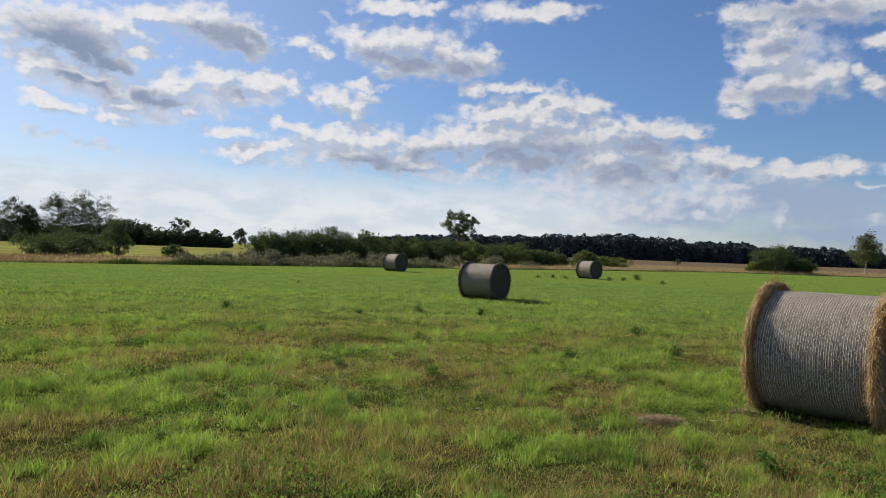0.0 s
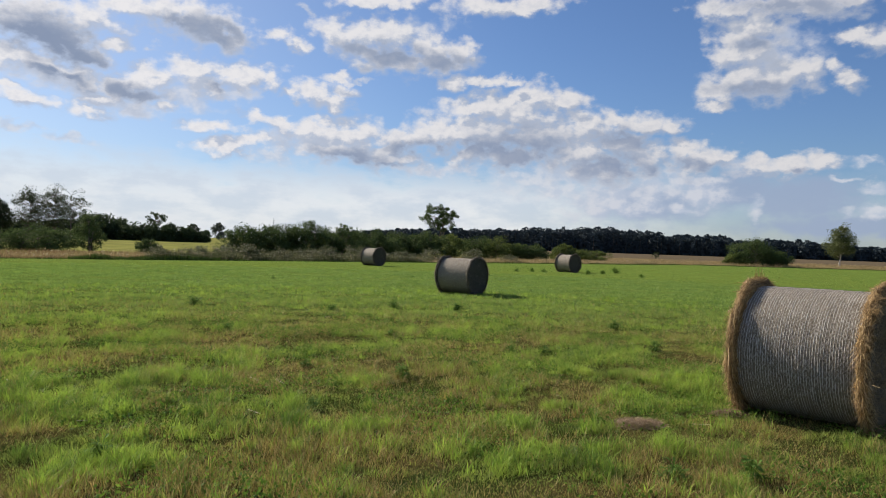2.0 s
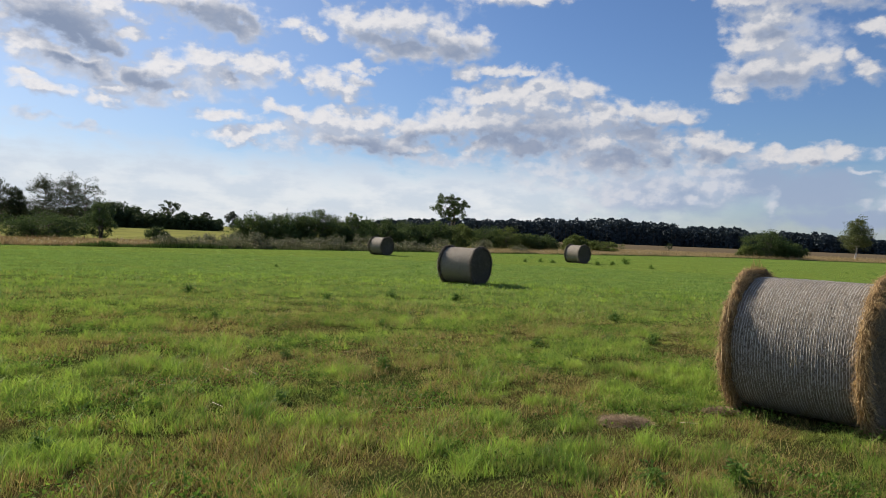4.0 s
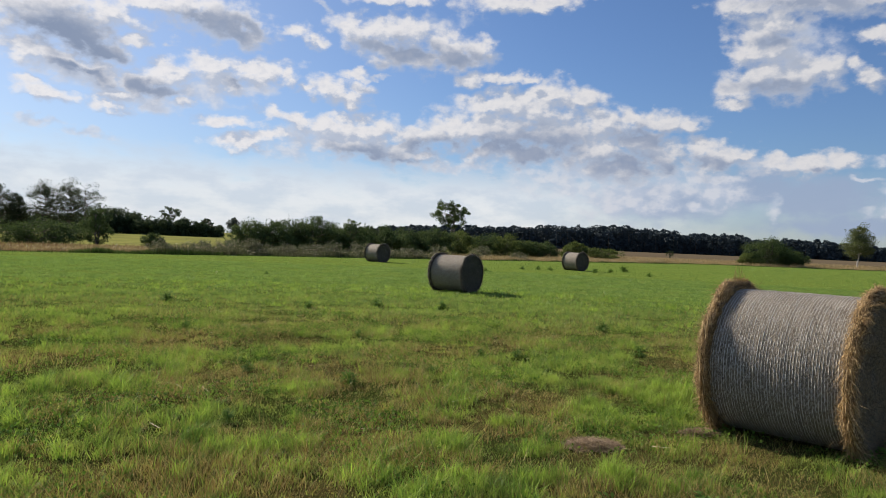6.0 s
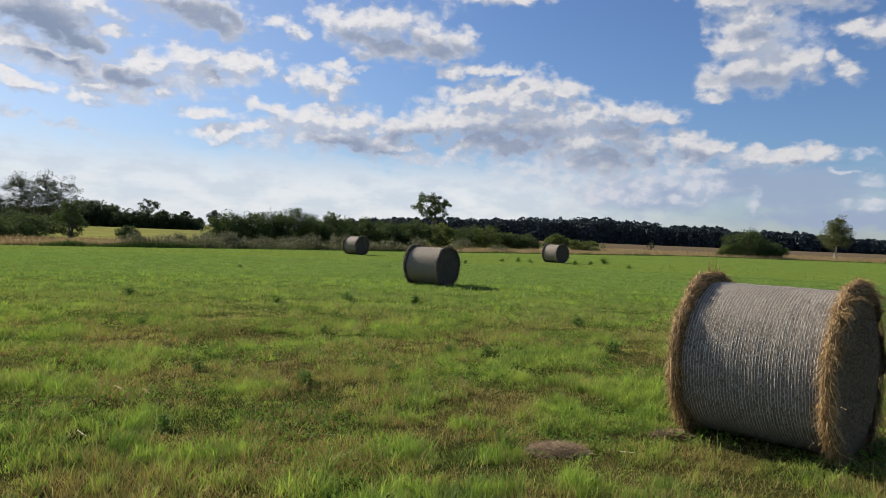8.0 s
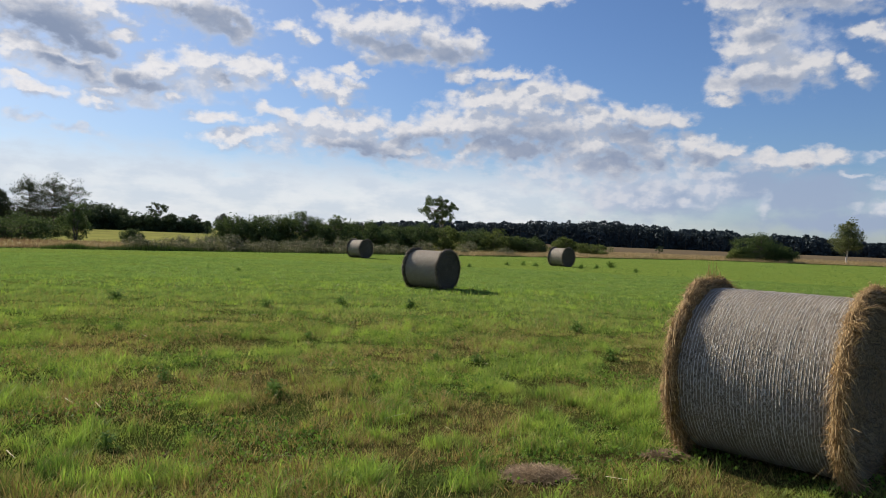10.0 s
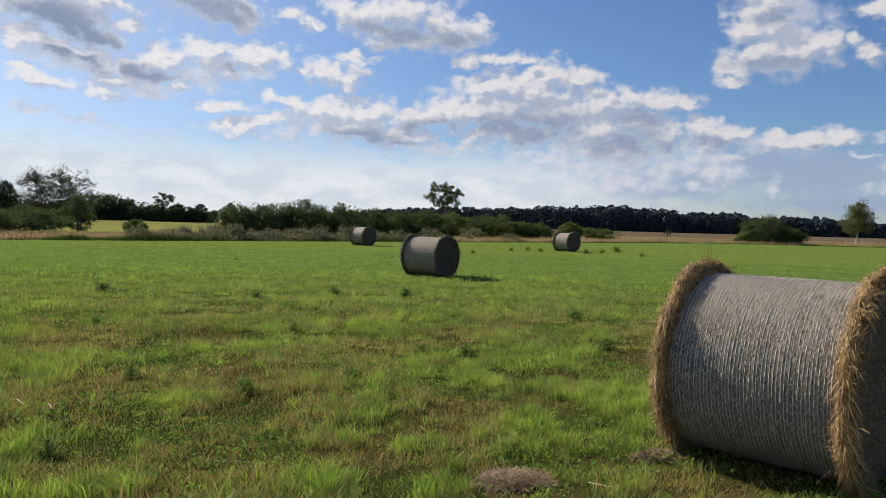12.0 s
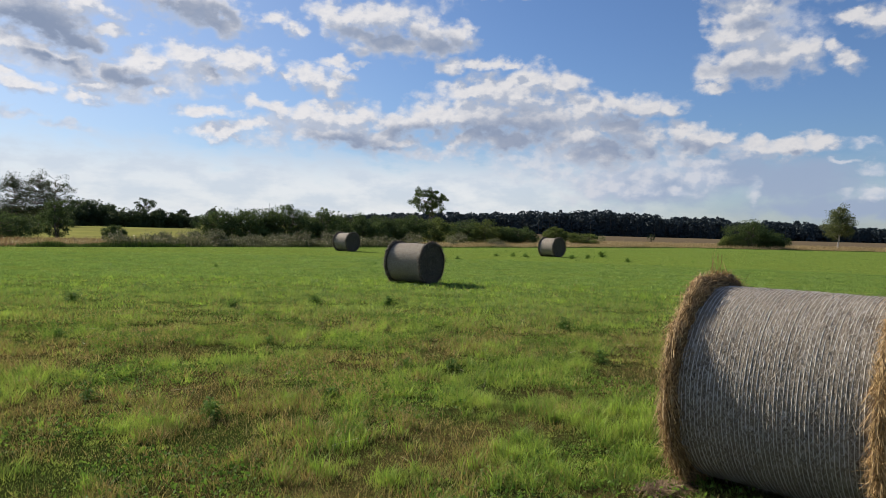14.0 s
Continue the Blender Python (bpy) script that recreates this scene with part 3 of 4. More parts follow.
def bale(name, x, y, az_axis, radius, length, sink, label, fine, seed):
    """A round hay bale on its side, its axis along local x."""
    rng = np.random.default_rng(seed)
    base = new(name)
    base.matrix_world = pose(x, y, -sink, 0, 0, 90 - az_axis)
    tagged(base, label, "hay bale", "round bales in the meadow")
    nt, nx = (220, 56) if fine else (72, 16)
    half = length / 2
    rim_w = 0.05

    def wob(th, xx, amp):
        low = np.sin(3 * th + 2.1 * seed) * 0.6 + np.sin(7 * th + 5 * xx + seed) * 0.3
        return amp * (low + (np.sin(17 * th - 23 * xx) * 0.3 + np.sin(41 * th + 31 * xx) * 0.25 + np.sin(9 * th + 13 * xx) * 0.4) * (amp > 0.01))

    def shell(profile, cols, amp):
        """Revolves (x, r) pairs about the axis; the foot is pressed flat."""
        th = np.linspace(0, 2 * math.pi, cols + 1)
        pr = np.asarray(profile)
        r = pr[:, 1][:, None] + wob(th[None], pr[:, 0][:, None], amp)
        xx = pr[:, 0][:, None] + 0 * th[None]
        z = radius + r * np.cos(th)
        z = np.where(z < 0.035, 0.035 + (z - 0.035) * 0.25, z)
        v = np.stack([xx, r * np.sin(th), z], -1)
        n, c = v.shape[0], cols + 1
        i, j = np.meshgrid(np.arange(n - 1), np.arange(cols), indexing="ij")
        f = np.stack([i * c + j, (i + 1) * c + j, (i + 1) * c + j + 1, i * c + j + 1], -1).reshape(-1, 4)
        return v.reshape(-1, 3), f, np.stack([th[None] * radius + 0 * xx, xx], -1).reshape(-1, 2)

    xs = np.linspace(-half + rim_w * 0.5, half - rim_w * 0.5, nx)
    rr = radius - 0.033 + 0.0012 * np.sin(xs * 40)
    v, f, uv = shell(np.stack([xs, rr - 0.012], 1), nt, 0.006)
    me = raw_mesh("barrel", v, f, NETTED, True)
    layer = me.uv_layers.new(name="wrap")
    layer.data.foreach_set("uv", uv[f.ravel()].astype(np.float32).ravel())
    barrel = part("barrel", me, base, "weathered hay barrel in white net wrap")
    # bulging rims and the two ends
    for s in (-1, 1):
        k = np.linspace(0, 1, 14)
        ang = k * math.pi * 0.98
        rim = np.stack([s * (half - rim_w * 0.75 - rim_w * np.cos(ang) * 0.9 + 0.02), radius - 0.06 + np.sin(ang) * (0.08 if s < 0 else 0.07)], 1)
        v, f, _ = shell(rim, nt, 0.024 if fine else 0.012)
        q = np.arctan2(v[:, 1], v[:, 2] - radius)
        v[:, 0] += (1.0 if fine else 0.35) * 0.07 * (drift(q, v[:, 0] * 3, 0.16, seed + 40) - 0.5) + (0.04 if fine else 0.01) * (drift(q, v[:, 0] * 3, 0.05, seed + 41) - 0.5)
        part("hay_rim", raw_mesh("hay_rim", v, f, RIM_HAY if fine else GREY_END, True), base, "frayed golden hay rim" if fine else "frayed grey hay rim")
        ring = np.concatenate([np.linspace(radius - 0.04, 0.10, 16), [0.05, 0.012]])
        disc = np.stack([s * (half + 0.0 + 0.012 * np.sin(ring * 70.0) - 0.03 * np.exp(-(ring / 0.1) ** 2)), ring], 1)
        v, f, _ = shell(disc, nt // 2, 0.004)
        part("end_face", raw_mesh("end_face", v, f, END_HAY if fine else GREY_END, True), base, "dark coiled hay end")
    # long strands of the net, side by side along the barrel
    count = 44 if fine else 1
    for c in range(count):
        xr = half - rim_w * 1.3 if not fine else -half + rim_w * 1.15 + (c + 0.5 + rng.uniform(-0.17, 0.17)) * (length - 2.3 * rim_w) / count
        th = np.linspace(0, 2 * math.pi, 161)
        wx = xr + 0.0016 * np.sin(3 * th + c * 1.7) + 0.0008 * np.sin(19 * th + c * 4) + 0.0004 * rng.normal(size=161)
        r = radius - 0.0461 + 0.0012 * np.sin(xr * 40) + wob(th, xr, 0.006) + 0.0008 * rng.normal(size=161)
        wx[-1], r[-1] = wx[0], r[0]
        z = np.maximum(radius + r * np.cos(th), 0.03)
        thick = (0.0026 if fine else 0.009) + 0.0007 * np.abs(np.sin(th * 13 + c))
        part("net_strand", raw_mesh("net_strand", *tube(np.stack([wx, r * np.sin(th), z], 1), thick, 4), NET, True), barrel)
    # stray straw: thick fringe on the rims, short fuzz over barrel and ends

    def strands(n, where, size, out_k, w):
        """Thin bent straws that start on the surface."""
        th = rng.uniform(0, 2 * math.pi, n)
        if where == "barrel":
            xx, r = rng.uniform(-half + 0.08, half - 0.08, n), np.full(n, radius - 0.042)
            nrm = np.stack([0 * th, np.sin(th), np.cos(th)], 1)
        elif where == "rim":
            s = np.where(rng.random(n) < 0.5, -1.0, 1.0)
            a = rng.uniform(0, math.pi, n)
            xx = s * (half - rim_w * 0.72 - rim_w * np.cos(a) * 0.9 + 0.02)
            r = radius - 0.05 + np.sin(a) * 0.08 + wob(th, xx, 0.016)
            nrm = np.stack([-s * np.cos(a), np.sin(a) * np.sin(th), np.sin(a) * np.cos(th)], 1)
        else:
            s = np.where(rng.random(n) < 0.5, -1.0, 1.0)
            r = radius * np.sqrt(rng.uniform(0.02, 0.95, n))
            xx = s * (half + 0.005)
            nrm = np.stack([s, 0 * s, 0 * s], 1)
        p0 = np.stack([xx, r * np.sin(th), radius + r * np.cos(th)], 1)
        tang = np.stack([0.35 * rng.normal(size=n), np.cos(th) * np.where(rng.random(n) < 0.5, 1, -1), 0 * th], 1)
        tang[:, 2] = -np.sin(th) * np.sign(tang[:, 1]) * np.sign(np.cos(th) + 1e-6)
        d = tang + unit(rng, n) * 0.55 + nrm * (out_k * rng.uniform(0.1, 1.0, n))[:, None]
        d /= np.linalg.norm(d, axis=1)[:, None]
        ln = (size * rng.uniform(0.4, 1.5, n))[:, None]
        p1 = p0 + d * ln * 0.5
        p2 = p0 + d * ln + np.array([0, 0, -1.0]) * ln * rng.uniform(0.0, 0.5, n)[:, None]
        b = np.cross(d, nrm + 0.3 * unit(rng, n))
        b /= np.linalg.norm(b, axis=1)[:, None] + 1e-9
        b *= w
        v = np.stack([p0 - b, p0 + b, p1 + b, p1 - b, p1 - b, p1 + b, p2 + b * 0.4, p2 - b * 0.4], 1)
        v[..., 2] = np.maximum(v[..., 2], sink + 0.004)
        return v.reshape(-1, 3), np.arange(8 * n).reshape(-1, 4)

    def wisps(n, each, size):
        """Locks of loose hay that spill over the edge of the open end, and a few over the other."""
        q = rng.uniform(0, 2 * math.pi, n)
        s = np.where(rng.random(n) < 0.75, 1.0, -1.0)
        who = np.repeat(np.arange(n), each)
        m_ = len(who)
        root = np.stack([s * (half - 0.01), (radius + 0.005) * np.sin(q), radius + (radius + 0.005) * np.cos(q)], 1)[who] + rng.normal(size=(m_, 3)) * 0.014
        way = np.stack([s * rng.uniform(0.1, 1.0, n), np.sin(q) * 0.4, np.cos(q) * 0.4 - 0.2], 1)[who] + np.repeat(unit(rng, n), each, axis=0) * 0.5 + unit(rng, m_) * 0.55
        way /= np.linalg.norm(way, axis=1)[:, None]
        ln = (size * rng.uniform(0.5, 1.4, m_))[:, None]
        mid = root + way * ln * 0.55
        tip = root + way * ln + np.array([0, 0, -0.35]) * ln
        b = np.cross(way, unit(rng, m_))
        b *= 0.0017 / (np.linalg.norm(b, axis=1)[:, None] + 1e-9)
        v = np.stack([root - b, root + b, mid + b, mid - b, mid - b, mid + b, tip + b * 0.4, tip - b * 0.4], 1)
        v[..., 2] = np.maximum(v[..., 2], sink + 0.004)
        return v.reshape(-1, 3), np.arange(8 * m_).reshape(-1, 4)

    k = 1.0 if fine else 0.14
    wk = 0.0016 if fine else 0.0045
    chunks = [strands(int(17000 * k), "rim", 0.06, 0.45, wk), strands(int(1100 * k), "rim", 0.12, 0.8, wk * 0.9)]
    if fine:
        chunks += [wisps(40, 34, 0.085), wisps(7, 20, 0.17)]
        # a few stalks that stick up from the top of one rim
        top = np.stack([-half + rng.uniform(-0.02, 0.06, 14), rng.uniform(-0.14, 0.05, 14), 2 * radius + rng.uniform(0.0, 0.02, 14)], 1)
        rise = np.stack([rng.normal(size=14) * 0.03, rng.normal(size=14) * 0.03, rng.uniform(0.06, 0.2, 14)], 1)
        thin = np.array([0.0012, 0.0008, 0.0])
        chunks.append((np.stack([top - thin, top + thin, top + rise + thin * 0.4, top + rise - thin * 0.4], 1).reshape(-1, 3), np.arange(56).reshape(-1, 4)))
    v, f = join(chunks)
    tagged(part("straw_fringe", raw_mesh("straw_fringe", v, f, STRAW if fine else GREY_STRAW), base, "tangled loose straw"), kind="stuff")
    v, f = strands(int(13000 * k), "barrel", 0.026, 0.12, wk * 0.8)
    tagged(part("straw_fuzz", raw_mesh("straw_fuzz", v, f, FUZZ), base, "short bleached straw bits"), kind="stuff")
    v, f = strands(int(5000 * k), "end", 0.08, 0.35, wk)
    tagged(part("end_straw", raw_mesh("end_straw", v, f, END_STRAW if fine else GREY_STRAW), base), kind="stuff")
    return base


FUZZ = straw_material("bleached fuzz", (0.08, 0.065, 0.05), (0.20, 0.17, 0.135), (0.42, 0.38, 0.32), 0.1)
GREY_STRAW = straw_material("weathered grey straw", (0.05, 0.04, 0.032), (0.12, 0.098, 0.076), (0.24, 0.21, 0.17), 0.05)
END_STRAW = straw_material("end straw", (0.075, 0.053, 0.032), (0.20, 0.145, 0.083), (0.36, 0.265, 0.15), 0.05)
bale("hay_bale", 3.664, 6.684, 133.0, 0.645, 1.13, 0.033, "round hay bale in white net wrap with frayed golden rims", True, 1)
bale("hay_bale", 0.384, 22.827, 124.0, 0.59, 1.22, 0.02, "weathered grey round hay bale lying out in the meadow", False, 2)
bale("hay_bale", -5.41, 48.1, 130.0, 0.605, 1.2, 0.02, "small-looking distant grey round hay bale near the reeds", False, 3)
bale("hay_bale", 7.45, 47.9, 140.0, 0.605, 1.2, 0.02, "distant grey round hay bale near the field's far edge", False, 4)


def hay_heap(x, y, w, d, h, seed):
    """A trampled wisp of dropped hay."""
    rng = np.random.default_rng(seed)
    n = 1500
    r, a = np.sqrt(rng.uniform(0, 1, n)), rng.uniform(0, 2 * math.pi, n)
    p = np.stack([w * r * np.cos(a), d * r * np.sin(a), h * (1 - r * r) * rng.uniform(0.2, 1.0, n) + 0.02], 1)
    dirn = unit(rng, n)
    dirn[:, 2] *= 0.35
    b = np.cross(dirn, [0, 0, 1.0]) * 0.0024
    dirn *= rng.uniform(0.03, 0.11, n)[:, None]
    v = np.stack([p - dirn - b, p - dirn + b, p + dirn + b, p + dirn - b], 1).reshape(-1, 3)
    base = new("hay_heap")
    base.matrix_world = pose(x, y, 0, 0, 0, 20)
    tagged(base, "flat wisp of dropped brown hay on the grass", "hay")
    part("loose_hay", raw_mesh("loose_hay", v, np.arange(4 * n).reshape(-1, 4), HEAP), base)


HEAP = straw_material("trampled hay", (0.10, 0.07, 0.042), (0.25, 0.175, 0.105), (0.44, 0.34, 0.21))
hay_heap(1.87, 6.08, 0.23, 0.14, 0.04, 7)
hay_heap(2.86, 6.66, 0.16, 0.07, 0.015, 8)

# ---------------------------------------------------------------- trees and bushes


def plant(name, label, category, group, x, y, height, crown, clumps, per, leaf, mat, bark, trunk_r, seed, clump_r=0.16, stems=1,
          low=0.0, droop=0.0, slim=0.55, power=0.45, taper=0.0):
    """A woody plant: stems, limbs to the clumps of a crown, leaves round each. crown: half width, half depth, its lowest and widest height."""
    rng = np.random.default_rng(seed * 13 + 5)
    rx, ry, z0, zc = crown
    base = new(name)
    base.matrix_world = pose(x, y, 0, 0, 0, rng.uniform(-8, 8))
    tagged(base, label, category, group)
    u = unit(rng, clumps)
    u *= (rng.uniform(0.12, 1.0, clumps) ** power)[:, None]
    up = np.where(u[:, 2:3] > 0, height - zc, zc - z0)
    c = np.stack([u[:, 0] * rx, u[:, 1] * ry, zc + u[:, 2] * up[:, 0] * 0.97], 1)
    c[:, :2] *= rng.uniform(0.8, 1.12, clumps)[:, None]
    c[:, :2] *= 1 - taper * np.clip((c[:, 2:3] - zc) / (height - zc), 0, 1)
    wood, limbs = [], []
    heads = []
    for s in range(stems):
        a = rng.uniform(0, 2 * math.pi)
        spread = 0.0 if stems == 1 else rx * 0.35
        foot = np.array([math.cos(a) * spread * 0.25, math.sin(a) * spread * 0.25, -0.05])
        head = np.array([math.cos(a) * spread, math.sin(a) * spread * ry / rx, zc + (height - zc) * 0.55])
        k = np.linspace(0, 1, 9)[:, None]
        pts = foot + (head - foot) * k + rng.normal(size=(9, 3)) * 0.025 * height * np.sin(k * 3.1) * np.array([1, 1, 0])
        wood.append(tube(pts, trunk_r * (1.15 - 0.95 * k[:, 0]), 7))
        heads.append(pts)
    for i in range(clumps):
        pts = heads[i % stems]
        zt = pts[:, 2]
        at = int(np.argmin(np.abs(zt - (c[i, 2] - 0.35 * np.linalg.norm(c[i, :2])))))
        at = min(max(at, 2 if stems == 1 else 1), 8)
        p0 = pts[at]
        k = np.linspace(0, 1, 5)[:, None]
        q = p0 + (c[i] - p0) * k + np.array([0, 0, 1.0]) * np.sin(k * math.pi) * 0.06 * np.linalg.norm(c[i] - p0)
        limbs.append(tube(q, trunk_r * 0.32 * (1.05 - k[:, 0]), 4))
    v, f = join(wood + limbs)
    part("trunk", raw_mesh("trunk", v, f, bark, True), base)
    cr = clump_r * (rx + ry + height - z0) / 3
    n = clumps * per
    who = np.repeat(np.arange(clumps), per)
    size = cr * rng.uniform(0.55, 1.45, clumps)[who]
    off = unit(rng, n) * (rng.uniform(0, 1, n) ** 0.5 * size)[:, None]
    off[:, 2] = off[:, 2] * 0.8 - droop * np.abs(off[:, 2]) * 1.5
    pos = c[who] + off
    pos = pos[pos[:, 2] > low + 0.04]
    v, f = leaves_at(rng, pos, leaf, droop, slim)
    part("crown", raw_mesh("crown", v, f, mat), base)
    return base


def airy(x, y, h, w, seed):
    plant("poplar_tree", "tall thin-leaved grey-green poplar behind the hedge", "tree", "trees behind the meadow", x, y, h, (w / 2, w / 2, 1.4, h * 0.52), 135, 60, 0.24,
          GREY_LEAF, BARK, 0.16, seed, 0.17, 1, 0.0, 0.0, 0.5, 0.5, 0.5)


def feathery(x, y, h, w, seed):
    plant("dead_topped_tree", "sparse feathery pale tree with bare twigs", "tree", "trees behind the meadow", x, y, h, (w / 2, w / 2, 2.0, h * 0.6), 60, 40, 0.24,
          GREY_LEAF, BARK, 0.15, seed, 0.13, 1, 0.0, 0.0, 0.5, 0.4)


def hedge_tree(x, y, h, w, seed):
    plant("hedge_tree", "dark leafy tree in a distant hedgerow", "tree", "hedgerow trees", x, y, h, (w / 2 * 1.2, w / 2, -1.4, h * 0.45), 66, 95, 0.5,
          DARK_LEAF, BARK, 0.18, seed, 0.26, 1)


def lollipop(x, y, h, w, seed):
    plant("round_headed_tree", "small round-headed tree above a hedgerow", "tree", "hedgerow trees", x, y, h, (w / 2, w / 2, h * 0.45, h * 0.74), 34, 60, 0.3,
          DARK_LEAF, BARK, 0.16, seed, 0.17, 1, 0.0, 0.0, 0.55, 0.35)


def far_round(x, y, h, w, seed):
    plant("distant_round_tree", "hazy round-crowned tree far across the land", "tree", "", x, y, h * 1.5, (w / 2, w / 2, 0.5, h * 0.9), 40, 60, 0.8,
          HAZE_LEAF, BARK, 0.25, seed, 0.2, 1)


def willow(x, y, h, w, seed):
    plant("willow_bush", "dense dark green willow bush at the field's edge", "bush", "willow bushes along the ditch", x, y, h, (w / 2 * 1.55, w / 2, -0.3, h * 0.42), 90, 140, 0.16,
          WILLOW_LEAF, BARK, 0.07, seed, 0.21, 5, 0.0, 0.0, 0.45, 0.5, 0.12)


def willow_small(x, y, h, w, seed):
    plant("low_bush", "low grey-green bush among dry grass", "bush", "", x, y, h, (w / 2 * 1.1, w / 2, -0.2, h * 0.45), 44, 140, 0.12,
          WILLOW_LEAF, BARK, 0.04, seed, 0.3, 4, 0.0, 0.0, 0.4)


def willow_lit(x, y, h, w, seed):
    plant("willow_bush", "low pale yellow-green willow bush in dry grass, sunlight in its colour", "bush", "willow bushes along the ditch", x, y, h, (w / 2 * 1.15, w / 2, -0.3, h * 0.4), 60, 160, 0.17,
          WILLOW_PALE, BARK, 0.05, seed, 0.23, 5, 0.0, 0.0, 0.4)


def sapling(x, y, h, w, seed):
    plant("young_willow_tree", "small upright willow tree in dry grass", "tree", "", x, y, h, (w / 2, w / 2, 0.05, h * 0.45), 64, 120, 0.14,
          WILLOW_LEAF, BARK, 0.07, seed, 0.19, 3, 0.0, 0.0, 0.4)


def sapling_thin(x, y, h, w, seed):
    plant("thin_sapling", "thin pale sapling rising above the bushes", "tree", "", x, y, h, (w / 2, w / 2, 1.2, h * 0.72), 24, 34, 0.15,
          WILLOW_PALE, BARK, 0.05, seed, 0.15, 1, 0.0, 0.0, 0.4)


def lone(x, y, h, w, seed):
    plant("lone_tree", "lone broad-headed tree with gaps in its crown", "tree", "", x, y, h, (w / 2 * 1.0, w / 2 * 0.8, h * 0.42, h * 0.74), 86, 105, 0.18,
          WILLOW_LEAF, BARK, 0.16, seed, 0.13, 2, 0.0, 0.0, 0.5, 0.5)


def birch(x, y, h, w, seed):
    plant("birch_tree", "slender birch tree with a white trunk in dry grass", "tree", "", x, y, h, (w / 2 * 0.95, w / 2 * 0.9, h * 0.22, h * 0.5), 150, 120, 0.15,
          BIRCH_LEAF, BIRCH_BARK, 0.115, seed, 0.18, 1, 1.0, 0.15, 0.55, 0.6, 0.6)


def herb_clump(x, y, h, w, seed):
    plant("herb_clump", "grey-green clump of tall marsh herbs with pale heads", "herbs", "marsh herbs along the ditch", x, y, h, (w / 2, w / 2 * 0.7, -0.2, h * 0.5), 36, 75, 0.1,
          HERB_GREY, BARK, 0.015, seed, 0.22, 6, 0.0, -0.3, 0.3)


HERB_GREY = straw_material("grey-green marsh herbs", (0.045, 0.06, 0.026), (0.10, 0.12, 0.052), (0.34, 0.30, 0.21), 0.3)


def low_shrub(x, y, h, w, seed):
    plant("low_bush", "small dark shrub out on the straw-coloured land", "bush", "", x, y, h, (w / 2 * 1.1, w / 2, -0.2, h * 0.45), 20, 60, 0.16,
          DARK_LEAF, BARK, 0.04, seed, 0.2, 3, 0.0, 0.0, 0.4)


HAZE_LEAF = leafy("hazy far leaves", (0.07, 0.085, 0.075), (0.11, 0.125, 0.10), 0.2, 0.8)
airy(-99.2, 150.3, 10.0, 8.7, 1)
airy(-95.7, 150.4, 8.0, 5.2, 2)
airy(-89.8, 150.5, 11.4, 8.4, 3)
airy(-85.6, 152.6, 11.6, 7.8, 4)
feathery(-80.0, 148.7, 11.2, 8.2, 5)
hedge_tree(-96.5, 185.4, 4.9, 7.2, 6)
hedge_tree(-95.5, 190.4, 7.4, 7.4, 7)
hedge_tree(-92.1, 192.5, 6.7, 5.9, 8)
hedge_tree(-86.5, 190.6, 4.4, 6.2, 9)
hedge_tree(-81.8, 190.7, 4.2, 5.4, 10)
lollipop(-82.3, 196.7, 8.0, 5.3, 11)
hedge_tree(-77.4, 192.8, 4.4, 6.2, 12)
hedge_tree(-73.9, 194.9, 3.9, 5.3, 13)
lollipop(-73.3, 198.9, 5.1, 3.5, 14)
hedge_tree(-70.2, 196.9, 3.6, 4.6, 15)
hedge_tree(-111.8, 160.1, 5.0, 11.2, 16)
hedge_tree(-103.1, 160.3, 3.9, 8.7, 17)
hedge_tree(-98.1, 165.4, 3.8, 10.2, 18)
hedge_tree(-90.7, 165.5, 4.2, 8.0, 19)
far_round(-139.1, 419.6, 6.7, 8.1, 20)
willow(-34.1, 57.6, 1.9, 5.4, 21)
sapling(-31.4, 61.7, 3.2, 2.7, 22)
willow_small(-24.7, 57.8, 1.1, 1.6, 23)
willow(-18.7, 65.9, 2.6, 3.9, 24)
willow(-16.5, 67.0, 2.9, 4.0, 25)
willow(-13.9, 68.0, 3.3, 3.8, 26)
willow(-11.3, 70.1, 3.0, 3.7, 27)
sapling_thin(-12.0, 77.1, 3.6, 1.9, 28)
willow(-8.7, 74.1, 2.8, 3.9, 29)
willow(-6.4, 78.2, 2.7, 4.1, 30)
willow(-3.8, 80.2, 3.0, 3.6, 31)
willow_lit(-0.9, 82.3, 3.1, 3.7, 32)
lone(-2.9, 110.3, 7.8, 6.4, 33)
willow(2.3, 88.4, 2.7, 4.0, 34)
willow_lit(5.2, 86.4, 2.5, 4.4, 35)
willow(8.3, 86.5, 2.0, 4.2, 36)
willow_lit(13.1, 90.6, 2.0, 3.3, 37)
willow_lit(17.3, 94.7, 1.5, 4.3, 38)
willow_lit(37.4, 99.0, 1.7, 3.0, 39)
willow(40.4, 100.1, 4.0, 4.6, 40)
willow(43.3, 100.6, 2.3, 3.4, 41)
low_shrub(41.3, 153.2, 1.9, 1.4, 42)
birch(58.9, 113.5, 7.4, 5.3, 43)

for hk, hx in enumerate((-19.0, -17.6, -16.1, -14.4, -13.0, -11.2, -9.8, -8.0, -6.3, -4.4, -2.0, 1.5, 5.0)):
    herb_clump(hx, 63.0 + hx + 2.2 + (hk % 3) * 0.9, 0.75 + 0.13 * ((hk * 5) % 4), 2.0 + 0.4 * (hk % 3), 60 + hk)

